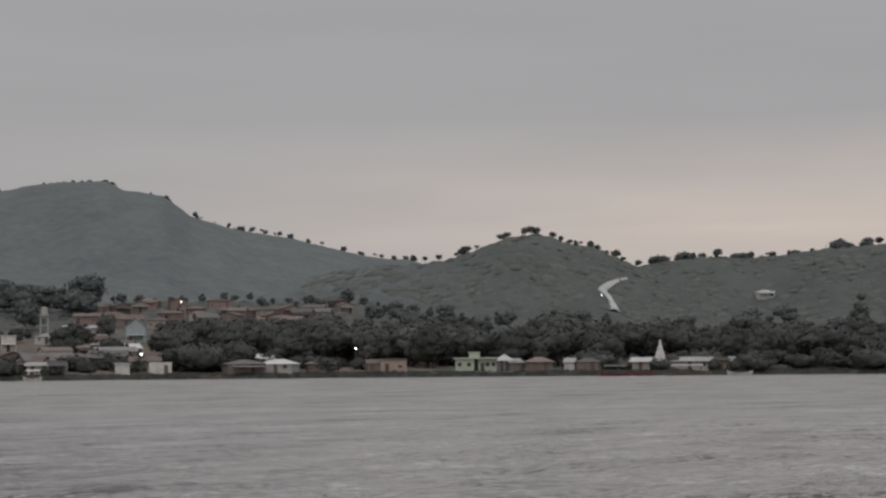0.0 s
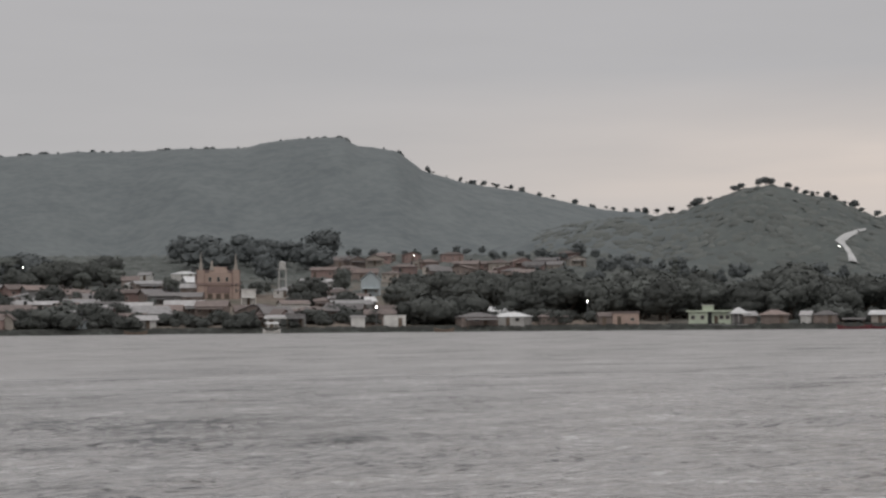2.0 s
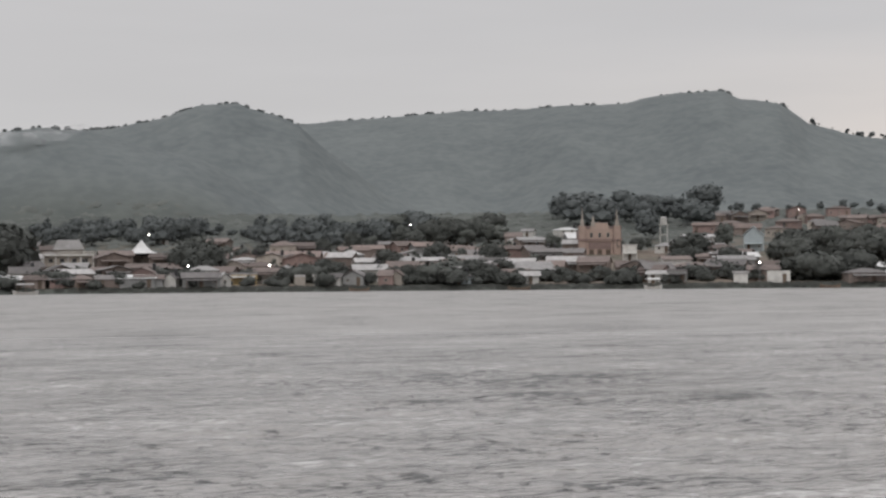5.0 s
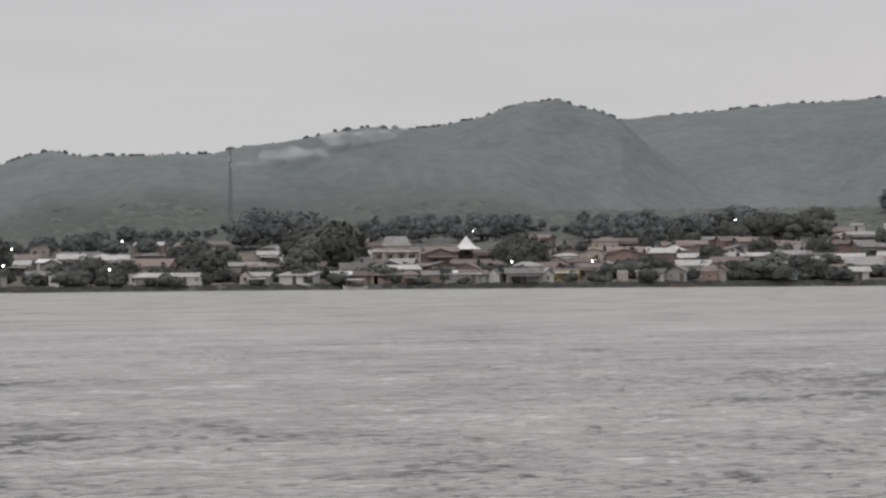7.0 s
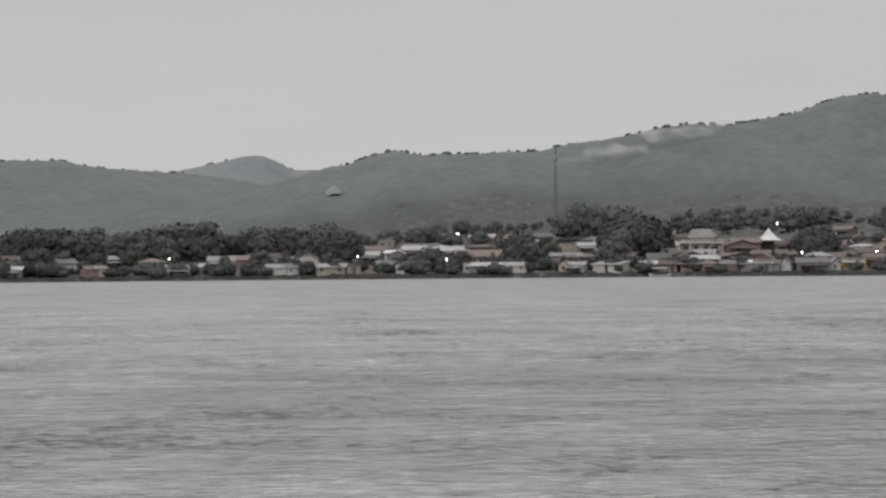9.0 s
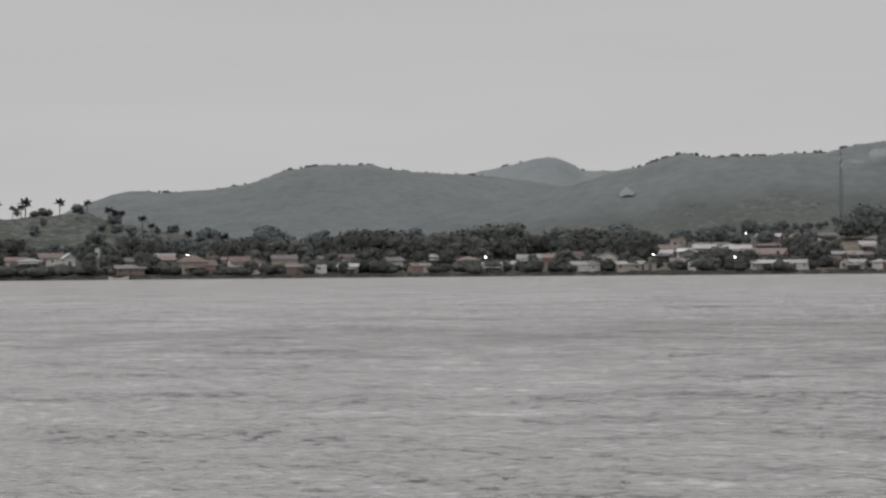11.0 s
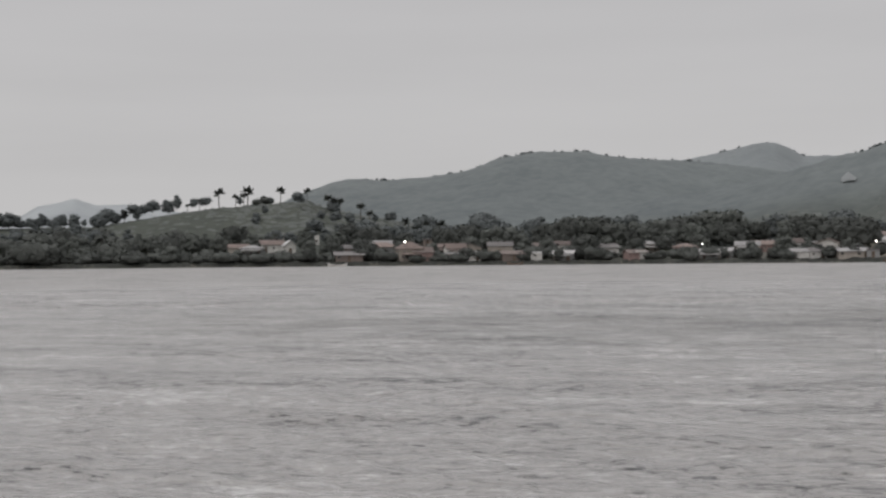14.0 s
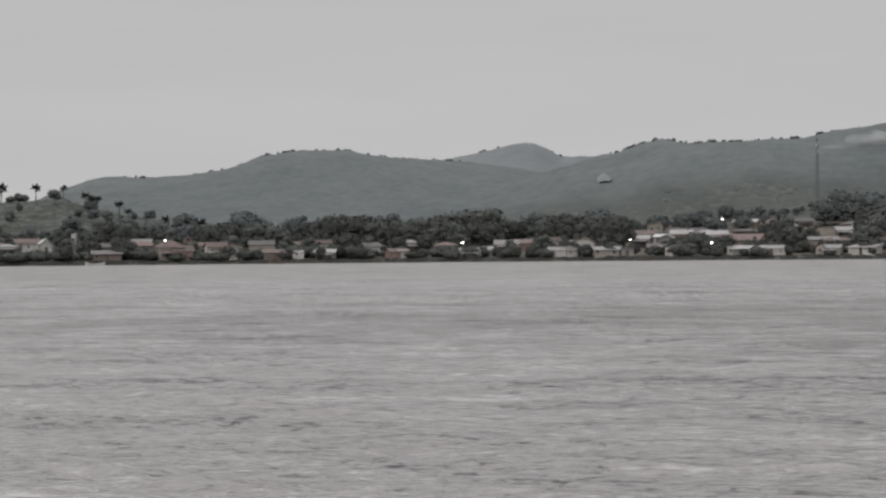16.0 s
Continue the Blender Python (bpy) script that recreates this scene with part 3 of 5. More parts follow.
def crown_mesh(seed, lobes, rx, rz, base, leaves, leaf, flat=0.75, fine=2):
    """A crown of uneven lobes, each a rough core wrapped in leaf sprays."""
    rnd = random.Random(seed)
    verts, faces = [], []
    core = bmesh.new()
    bmesh.ops.create_icosphere(core, subdivisions=fine, radius=1)
    cv = [v.co.copy() for v in core.verts]
    core.verts.index_update()
    cf = [[v.index for v in f.verts] for f in core.faces]
    core.free()
    for k in range(lobes):
        a, q = rnd.random() * 6.283, math.sqrt(rnd.random())
        c = Vector((q * rx * 0.54 * math.cos(a), q * rx * 0.54 * math.sin(a), base + rz * (0.15 + 0.85 * rnd.random() * (1.15 - q * 0.6))))
        s = rx * (0.44 + 0.20 * rnd.random())
        o = len(verts)
        ph = rnd.random() * 9
        for v in cv:
            n = noise.noise(v * 1.9 + Vector((ph, k, 0)))
            verts.append(c + v * s * (0.84 + 0.35 * n) - Vector((0, 0, v.z * s * (1 - flat))))
        faces += [[i + o for i in f] for f in cf]
        for j in range(leaves):
            d = Vector((rnd.gauss(0, 1), rnd.gauss(0, 1), rnd.gauss(0.25, 1))).normalized()
            p = c + Vector((d.x * s, d.y * s, d.z * s * flat)) * (0.78 + 0.42 * rnd.random())
            u = Vector((rnd.gauss(0, 1), rnd.gauss(0, 1), rnd.gauss(0, 1))).normalized()
            n = (Vector((d.x, d.y, d.z * 0.75)) + 0.35 * u).normalized()
            u = n.orthogonal().normalized()
            u = (u * math.cos(j * 2.4) + n.cross(u) * math.sin(j * 2.4)).normalized()
            w = n.cross(u)
            z = leaf * (0.6 + 0.8 * rnd.random())
            o = len(verts)
            verts += [p - u * z * 0.55, p + w * z * 0.45, p + u * z * 0.65, p - w * z * 0.4]
            faces.append([o, o + 1, o + 2, o + 3])
    me = bpy.data.meshes.new("crown")
    me.from_pydata([tuple(v) for v in verts], [], faces)
    me.shade_smooth()
    return me


TREES = {
    # kind: seed, lobes, half width, crown height, crown base, leaf size, material, label
    "mango": (1, 17, 3.6, 5.0, 1.2, "leaf", "dark broad-crowned mango tree in full leaf", 0.55),
    "round": (2, 15, 3.0, 5.6, 1.3, "leaf2", "dense grey-green round-crowned tree", 0.5),
    "oak": (6, 15, 3.2, 5.2, 1.2, "leaf", "dark green full-crowned tree by the shore", 0.5),
    "tall": (3, 16, 2.3, 7.6, 1.6, "leaf2", "tall olive-green tree with a ragged crown", 0.5),
    "open": (4, 9, 2.8, 3.4, 2.6, "leaf2", "thin olive tree with an open flat crown", 0.5),
    "bush": (5, 9, 2.4, 2.2, 0.3, "leaf", "low dark green bush by the water", 0.45),
}
MADE = {}


def make_tree(kind):
    seed, lobes, rx, rz, base, mat, label, leaf = TREES[kind]
    ob = new("bush" if kind == "bush" else "tree")
    tagged(ob, label, "bush" if kind == "bush" else "tree")
    rnd = random.Random(seed)
    if kind == "bush":
        bm = bmesh.new()
        for k in range(4):
            a = k * 1.6
            tube(bm, [(0, 0, -0.5), (0.4 * math.cos(a), 0.4 * math.sin(a), 0.5), (1.1 * math.cos(a), 1.1 * math.sin(a), 1.3)], (0.09, 0.07, 0.03), 5)
        part("stem", bm, M["bark"], ob)
    else:
        bm = tube(bmesh.new(), [(0, 0, -0.8), (0.05, 0, 0.2), (0.12, 0.05, base * 0.7), (0.05, 0.1, base + rz * 0.45)], (0.42, 0.30, 0.24, 0.10), 8)
        part("trunk", bm, M["bark"], ob)
        for k in range(5):
            a = k * 1.256 + rnd.random()
            r = rx * 0.6
            bm = tube(bmesh.new(), [(0.1, 0.05, base * 0.75), (r * 0.45 * math.cos(a), r * 0.45 * math.sin(a), base + rz * 0.18), (r * math.cos(a), r * math.sin(a), base + rz * 0.45)], (0.15, 0.10, 0.03), 5)
            part("limb", bm, M["bark"], ob)
    me = crown_mesh(seed, lobes, rx, rz, base, 75, leaf)
    me.materials.append(M[mat])
    crown = new("crown", me)
    crown.parent = ob
    return ob, base + rz * 0.98


def make_palm(kind):
    """fan: a fan palm with a round tuft; coco: long drooping fronds."""
    rnd = random.Random(11 if kind == "fan" else 12)
    ob = tagged(new("palm_tree"), "tall fan palm with a tufted dark crown on the hill" if kind == "fan" else "slender coconut palm with drooping fronds", "palm tree")
    H = 4.9 if kind == "fan" else 7.0
    part("trunk", tube(bmesh.new(), [(0, 0, -0.8), (0.05, 0, 1), (0.16, 0.05, H * 0.5), (0.1, 0.1, H)], (0.26, 0.19, 0.2, 0.14), 8), M["bark"], ob)
    for k in range(22):
        a = k * 2.399 + rnd.random() * 0.3
        lift = rnd.uniform(-0.3, 1.5) if kind == "fan" else rnd.uniform(-0.3, 1.0)
        long = rnd.uniform(1.9, 2.9) if kind == "fan" else rnd.uniform(2.2, 3.0)
        out = Vector((math.cos(a), math.sin(a), 0))
        side = Vector((-out.y, out.x, 0))
        bm = bmesh.new()
        path = []
        for i in range(6):
            f = i / 5
            path.append(Vector((0.1, 0.1, H)) + out * long * f * math.cos(lift * 0.6) + Vector((0, 0, long * (math.sin(lift) * f - (0.9 if kind == "coco" else 0.15) * f * f))))
        wide = [0.06, 0.2, 0.55, 0.75, 0.62, 0.12] if kind == "fan" else [0.05, 0.3, 0.42, 0.42, 0.3, 0.03]
        mid = [bm.verts.new(p + Vector((0, 0, 0.06))) for p in path]
        lo = [bm.verts.new(p - side * w - Vector((0, 0, w * 0.45))) for p, w in zip(path, wide)]
        ro = [bm.verts.new(p + side * w - Vector((0, 0, w * 0.45))) for p, w in zip(path, wide)]
        for i in range(5):
            bm.faces.new((lo[i], lo[i + 1], mid[i + 1], mid[i]))
            bm.faces.new((mid[i], mid[i + 1], ro[i + 1], ro[i]))
        part("frond", bm, M["leaf"], ob)
    return ob, H + (2.2 if kind == "fan" else 1.2)


OPEN_GROUND = ((27.33, 132, 1.0), (11.95, 112, 0.7), (32.44, 146, 0.5), (29.47, 178, 0.35), (28.33, 106, 0.45), (5.8, 117, 0.4), (37.2, 5, 0.8), (-22.5, 79, 0.6), (-21.29, 121, 0.2))


def built_up(b, back):
    """Whether the ground there is kept open in front of a tall building: bearing, how far back, half width."""
    return any(abs(b - c) < w and back < k for c, k, w in OPEN_GROUND)


COUNT = {"tree": 0, "bush": 0}
BELT = []          # what joins the uncountable belt: kind, pose


def tree(kind, b, back, height, wide=1.0, group="trees of the lakeside", belt=False):
    """Stands a tree of the kind there, that high; wide: how broad against its usual shape; belt: one of the far, uncountable ones."""
    x, y = spot(b, back)
    m = pose(float(x), float(y), float(land(b, back)) - (0.7 if back > 335 else 0.0), 0, 0, (b * 977 + back * 31) % 360)
    first = kind not in MADE
    if first:
        MADE[kind] = make_palm(kind) if kind in ("fan", "coco") else make_tree(kind)
    ob, full = MADE[kind]
    s = height / full
    m = m @ Matrix.Diagonal((s * wide, s * wide, s, 1))
    if first:
        ob.matrix_basis = m
        return tagged(ob, group=group)
    name = "bush" if kind == "bush" else "tree"
    if kind not in ("fan", "coco"):
        COUNT[name] += 1
        if belt or COUNT[name] > 290:
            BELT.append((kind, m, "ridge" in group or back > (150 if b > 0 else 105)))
            return None
    ob = copy_thing(ob, m)
    ob.matrix_basis = m
    return tagged(ob, group=group)


def plant_belt():
    """All far trees as one mesh of crowns and trunks."""
    chunks = {}
    verts, faces, slots, base = [], [], [], 0
    names = ["leaf", "leaf2", "bark"]
    for kind in sorted({k for k, _, _ in BELT}):
        vs, fs, ms = [], [], []
        o = 0
        seed, lobes, rx, rz, low, mat, _, leaf = TREES[kind]
        lite = crown_mesh(seed, lobes, rx, rz, low, 40, leaf * 1.15, fine=1)
        lite.materials.append(M[mat])
        for me in [lite] + [ch.data for ch in MADE[kind][0].children if not ch.name.startswith("crown")][:1]:
            vs.append(np.array([v.co for v in me.vertices]))
            fs += [[i + o for i in p.vertices] for p in me.polygons]
            ms += [names.index(next(n for n in names if M[n] == me.materials[0]))] * len(me.polygons)
            o += len(me.vertices)
        chunks[kind] = (np.concatenate(vs), fs, ms)
    for kind, m, hazy in BELT:
        v, f, s = chunks[kind]
        a = np.array(m)
        verts.append(v @ a[:3, :3].T + a[:3, 3])
        faces += [[i + base for i in q] for q in f]
        # hazy trees take the haze-coloured material all over, trunks too
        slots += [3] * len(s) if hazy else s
        base += len(v)
    me = bpy.data.meshes.new("far_trees")
    me.from_pydata(np.concatenate(verts).tolist(), [], faces)
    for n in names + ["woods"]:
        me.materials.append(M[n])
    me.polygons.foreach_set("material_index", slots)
    return tagged(new("far_trees", me), "belt of grey-green trees behind the town and on ridges", "trees", kind="stuff")


def grove(seed, b0, b1, back0, back1, n, low, high, kinds, wide=1.0, group="trees of the lakeside", belt=False):
    rnd = random.Random(seed)
    for k in range(n):
        b = b0 + (b1 - b0) * (k + rnd.random()) / n
        kind, back, tall = rnd.choice(kinds), rnd.uniform(back0, back1), rnd.uniform(low, high)
        spread = wide * rnd.uniform(0.85, 1.25)
        if not (built_up(b, back) and (tall > 3.6 or back > 40)):
            tree(kind, b, back, tall, spread, group, belt)


def street_lamp(b, back, high=6.0):
    ob = tagged(place("street_lamp", b, back), "lit street lamp on a thin grey steel pole", "street lamp", "street lamps of the town")
    part("pole", tube(bmesh.new(), [(0, 0, -0.6), (0, 0, high * 0.6), (0, 0, high), (0, -0.3, high + 0.25), (0, -0.8, high + 0.3)], (0.09, 0.07, 0.055, 0.045, 0.04)), M["steel"], ob)
    bm = box(bmesh.new(), -0.2, 0.2, -1.35, -0.75, high + 0.2, high + 0.42, 0.05)
    part("lamp_head", bm, M["steel"], ob)
    bm = bmesh.new()
    bmesh.ops.create_uvsphere(bm, u_segments=12, v_segments=8, radius=0.23)
    bm.transform(Matrix.Translation((0, -1.15, high + 0.0)) @ Matrix.Diagonal((0.95, 0.7, 0.75, 1)))
    part("globe", bm, M["lamp"], ob, "glowing white lamp globe")
    return ob


# ---- houses: bearing, metres behind the waterline, width, depth, wall height, roof rise ----
house(38.56, 4.9, 6.0, 4.5, 2.1, 1.0, "hip", "b", "r", seed=0)
house(40.41, 4.5, 4.6, 3.4, 2.1, 0.9, "gable", "b", "r", seed=1)
house(41.02, 4.9, 6.2, 4.6, 2.7, 0.3, "flat", "o", "r", seed=2)
house(45.05, 4.5, 3.2, 3.2, 2.1, 0.9, "gable", "b", "m", seed=3)
house(45.93, 4.9, 6.4, 4.8, 2.2, 1.2, "hip", "b", "t", seed=4)
house(46.98, 4.5, 2.4, 3.2, 2.1, 0.9, "gable", "w", "m", seed=5)
house(47.60, 4.7, 5.3, 4.0, 2.1, 1.0, "hip", "b", "d", seed=6)
house(47.90, 52.2, 5.2, 3.9, 2.4, 0.3, "flat", "w", "mw", seed=7)
house(49.38, 4.5, 4.2, 3.2, 2.1, 0.9, "gable", "c", "mw", seed=8)
house(51.11, 5.5, 8.8, 6.6, 2.1, 0.9, "gable", "w", "m", seed=9)
house(52.00, 4.5, 3.7, 3.2, 2.3, 0.3, "flat", "b", "b", seed=10)
house(52.54, 4.5, 3.9, 3.2, 2.1, 0.9, "gable", "w", "m", seed=11)
house(53.07, 4.5, 3.0, 3.2, 2.3, 0.3, "flat", "c", "m", seed=12)
house(53.46, 390.8, 8.1, 6.1, 2.1, 0.9, "hip", "w", "mw", seed=13)
house(14.04, 139.1, 5.0, 3.8, 2.2, 1.2, "gable", "w", "m", seed=14)
house(14.51, 172.7, 7.5, 5.6, 2.1, 1.1, "gable", "b", "r", seed=15)
house(14.68, 5.0, 2.8, 3.2, 2.1, 1.2, "front", "w", "mw", seed=16)
house(15.33, 14.5, 6.5, 4.9, 2.3, 0.3, "flat", "y", "m", seed=17)
house(15.12, 122.5, 6.6, 4.9, 2.4, 1.3, "gable", "g", "d", seed=18)
house(15.36, 93.9, 8.2, 6.2, 2.1, 0.9, "hip", "g", "m", seed=19)
house(17.01, 94.4, 15.4, 8.0, 3.0, 1.7, "gable", "p", "t", seed=20)
house(17.34, 149.4, 11.1, 8.0, 2.3, 1.3, "gable", "b", "r", seed=21)
house(18.03, 169.0, 2.2, 3.2, 2.3, 0.3, "flat", "w", "w", seed=22)
house(17.02, 22.8, 8.1, 6.1, 2.1, 1.2, "gable", "b", "d", seed=23)
house(17.21, 4.5, 2.6, 3.2, 2.3, 0.3, "flat", "c", "m", seed=24)
house(17.79, 4.5, 1.7, 3.2, 2.3, 0.3, "flat", "w", "w", seed=25)
house(18.43, 4.5, 3.0, 3.2, 2.1, 0.9, "gable", "w", "d", seed=26)
house(19.09, 4.7, 5.2, 3.9, 2.3, 1.3, "front", "g", "d", seed=27)
house(20.15, 4.5, 3.6, 3.2, 2.4, 1.3, "gable", "p", "r", seed=28)
house(20.48, 5.0, 3.0, 3.2, 2.4, 1.3, "front", "c", "t", seed=29)
house(19.43, 76.4, 6.2, 4.6, 2.1, 1.1, "gable", "g", "m", seed=30)
house(20.88, 68.2, 9.9, 7.4, 2.6, 1.4, "hip", "c", "m", seed=31)
house(21.78, 90.8, 8.0, 6.0, 2.1, 1.0, "gable", "g", "m", seed=32)
house(22.83, 67.0, 8.9, 6.7, 2.7, 1.5, "gable", "w", "m", seed=33)
house(22.67, 4.5, 4.7, 3.5, 2.1, 0.9, "hip", "bl", "d", seed=34)
house(23.78, 86.5, 6.7, 5.1, 3.1, 1.7, "gable", "b", "t", seed=35)
house(24.44, 13.5, 6.6, 4.9, 2.1, 1.1, "gable", "p", "r", seed=36)
house(24.95, 4.5, 4.0, 3.2, 2.1, 1.0, "gable", "w", "m", seed=37)
house(25.71, 37.5, 6.5, 4.9, 2.6, 1.5, "gable", "p", "t", seed=38)
house(24.43, 183.3, 5.8, 4.3, 2.4, 1.4, "gable", "b", "r", seed=39)
house(24.93, 213.0, 4.5, 3.4, 2.1, 0.9, "gable", "w", "m", seed=40)
house(25.14, 176.1, 4.8, 3.6, 2.1, 1.0, "hip", "w", "m", seed=41)
house(26.22, 215.9, 8.6, 6.4, 2.1, 1.0, "hip", "w", "mw", seed=42)
house(26.48, 163.5, 6.5, 4.9, 3.3, 1.9, "gable", "g", "mw", seed=43)
house(26.24, 104.3, 10.0, 7.5, 2.3, 1.3, "gable", "b", "d", seed=44)
house(27.14, 58.9, 8.4, 6.3, 2.6, 1.5, "gable", "b", "r", seed=45)
house(28.33, 106.0, 4.2, 3.2, 4.4, 0.3, "flat", "w", "w", seed=46)
house(28.33, 26.6, 7.1, 5.3, 2.7, 1.5, "gable", "b", "r", seed=47)
house(29.19, 13.5, 6.9, 5.1, 2.9, 1.6, "gable", "b", "d", seed=48)
house(29.90, 4.6, 4.7, 3.5, 2.8, 0.3, "flat", "g", "d", seed=49)
house(29.30, 4.6, 5.1, 3.8, 2.1, 0.9, "shed", "w", "m", seed=50)
house(30.58, 182.4, 10.6, 8.0, 2.1, 0.9, "gable", "w", "m", seed=51)
house(29.58, 137.6, 7.1, 5.4, 2.1, 1.2, "hip", "w", "m", seed=52)
house(31.10, 134.6, 7.1, 5.3, 2.1, 1.1, "gable", "w", "m", seed=53)
house(31.77, 86.4, 12.9, 8.0, 2.2, 1.3, "gable", "g", "mw", seed=54)
house(32.00, 4.5, 3.3, 3.2, 2.3, 0.3, "flat", "w", "m", seed=55)
house(32.44, 146.4, 6.1, 4.6, 5.0, 2.8, "front", "bl", "bl", seed=56)
house(33.19, 27.6, 7.1, 5.3, 2.5, 1.4, "gable", "p", "r", seed=57)
house(33.24, 4.7, 5.3, 4.0, 2.3, 0.3, "flat", "w", "w", seed=58)
house(34.04, 54.3, 6.0, 4.5, 2.4, 1.3, "gable", "b", "d", seed=59)
house(35.03, 59.2, 9.8, 7.3, 2.2, 1.2, "gable", "g", "d", seed=60)
house(36.02, 5.6, 9.2, 6.9, 2.1, 1.1, "hip", "b", "d", seed=61)
house(36.44, 29.7, 7.7, 5.8, 2.1, 1.1, "gable", "c", "mw", seed=62)
house(37.20, 5.3, 7.9, 5.9, 2.1, 1.2, "hip", "w", "mw", seed=63)
house(-1.42, 98.9, 8.7, 6.5, 2.1, 0.9, "gable", "w", "mw", seed=64)
house(-1.74, 20.6, 7.3, 5.5, 2.1, 0.9, "gable", "b", "d", seed=65)
house(-1.40, 4.5, 2.3, 3.2, 2.3, 0.3, "flat", "w", "w", seed=66)
house(-0.86, 96.1, 4.7, 3.5, 2.1, 0.9, "gable", "c", "t", seed=67)
house(0.59, 88.1, 5.0, 3.8, 2.1, 1.0, "gable", "p", "t", seed=68)
house(0.82, 6.0, 2.2, 3.2, 2.3, 0.3, "flat", "w", "w", seed=69)
house(1.49, 35.4, 10.5, 7.9, 3.3, 1.8, "gable", "p", "t", seed=70)
house(1.99, 4.7, 5.2, 3.9, 2.1, 0.9, "front", "w", "mw", seed=71)
house(2.60, 4.8, 5.9, 4.4, 2.1, 0.9, "gable", "w", "m", seed=72)
house(1.34, 4.7, 5.2, 3.9, 2.1, 0.9, "gable", "g", "m", seed=73)
house(4.52, 4.5, 2.7, 3.2, 2.2, 1.2, "front", "c", "r", seed=74)
house(4.99, 4.7, 5.3, 4.0, 2.1, 0.9, "gable", "w", "m", seed=75)
house(4.01, 19.1, 4.8, 3.6, 2.1, 1.1, "gable", "p", "r", seed=76)
house(5.80, 117.1, 4.8, 3.6, 3.5, 0.3, "flat", "w", "w", seed=77)
house(5.24, 111.3, 5.9, 4.4, 2.1, 1.2, "gable", "g", "m", seed=78)
house(6.32, 5.3, 8.0, 6.0, 2.1, 0.9, "shed", "w", "m", seed=79)
house(7.39, 112.1, 4.7, 3.6, 2.1, 1.0, "gable", "w", "m", seed=80)
house(7.75, 58.2, 5.2, 3.9, 2.1, 1.2, "gable", "b", "r", seed=81)
house(8.47, 61.3, 5.8, 4.4, 2.2, 1.2, "hip", "p", "r", seed=82)
house(8.03, 75.4, 6.3, 4.7, 2.1, 0.9, "gable", "w", "mw", seed=83)
house(8.54, 4.5, 4.6, 3.4, 2.1, 1.0, "gable", "b", "r", seed=84)
house(9.30, 4.6, 5.0, 3.7, 2.1, 0.9, "gable", "p", "d", seed=85)
house(10.01, 4.6, 4.8, 3.6, 2.1, 1.0, "hip", "b", "r", seed=86)
house(7.79, 4.6, 4.7, 3.5, 2.1, 0.9, "shed", "g", "mw", seed=87)
house(9.57, 12.0, 3.0, 3.2, 2.3, 0.3, "flat", "w", "m", seed=88)
house(10.80, 36.6, 7.2, 5.4, 2.2, 1.2, "gable", "p", "r", seed=89)
house(11.84, 5.3, 8.1, 6.1, 2.1, 0.9, "shed", "g", "mw", seed=90)
house(12.14, 60.4, 10.7, 8.0, 2.1, 1.1, "gable", "p", "r", seed=91)
house(10.79, 4.7, 5.4, 4.0, 2.1, 0.9, "gable", "b", "d", seed=92)
house(12.20, 4.9, 6.3, 4.7, 2.1, 0.9, "gable", "g", "r", seed=93)
house(12.93, 4.5, 3.0, 3.2, 2.2, 1.2, "front", "w", "d", seed=94)
house(13.42, 62.6, 6.9, 5.2, 2.4, 1.3, "gable", "c", "t", seed=95)
house(13.91, 133.0, 3.5, 3.2, 2.9, 0.3, "flat", "w", "mw", seed=96)
house(13.90, 5.5, 8.7, 6.5, 2.2, 1.2, "gable", "g", "d", seed=97)
house(13.00, 107.4, 13.5, 8.0, 2.1, 1.1, "gable", "b", "r", seed=98)
house(12.62, 187.0, 3.9, 3.2, 2.1, 0.9, "gable", "w", "m", seed=99)
house(14.95, 56.9, 8.3, 6.2, 2.1, 1.1, "gable", "b", "r", seed=100)
house(-22.83, 79.9, 8.3, 6.3, 2.6, 1.5, "gable", "w", "t", seed=101)
house(-22.54, 120.0, 3.4, 3.2, 3.8, 0.3, "flat", "w", "w", seed=102)
house(-22.21, 69.0, 3.7, 3.2, 3.0, 1.7, "front", "w", "mw", seed=103)
house(-21.29, 122.0, 1.6, 3.2, 3.0, 0.3, "flat", "w", "w", seed=104)
house(-20.23, 5.4, 8.2, 6.2, 2.1, 1.0, "gable", "b", "d", seed=105)
house(-20.46, 55.0, 2.7, 3.2, 2.3, 0.3, "flat", "w", "w", seed=106)
house(-19.07, 76.5, 6.6, 5.0, 2.7, 1.5, "gable", "g", "m", seed=107)
house(-18.50, 143.1, 9.5, 7.1, 2.1, 1.2, "gable", "g", "d", seed=108)
house(-18.18, 5.2, 7.3, 5.5, 3.9, 2.2, "hip", "c", "t", seed=109)
house(-17.76, 4.8, 5.9, 4.4, 2.8, 1.6, "gable", "p", "r", seed=110)
house(-17.36, 123.0, 8.9, 6.6, 2.1, 1.1, "gable", "b", "d", seed=111)
house(-16.63, 31.4, 6.2, 4.6, 2.8, 1.6, "gable", "w", "t", seed=112)
house(-16.25, 121.1, 9.3, 7.0, 2.1, 1.0, "gable", "g", "m", seed=113)
house(-16.75, 4.5, 3.9, 3.2, 2.3, 0.3, "flat", "c", "m", seed=114)
house(-16.02, 4.6, 5.1, 3.8, 2.1, 0.9, "gable", "w", "m", seed=115)
house(-14.75, 5.2, 7.6, 5.7, 2.1, 0.9, "gable", "b", "r", seed=116)
house(-13.88, 4.5, 3.4, 3.2, 2.3, 0.3, "flat", "w", "mw", seed=117)
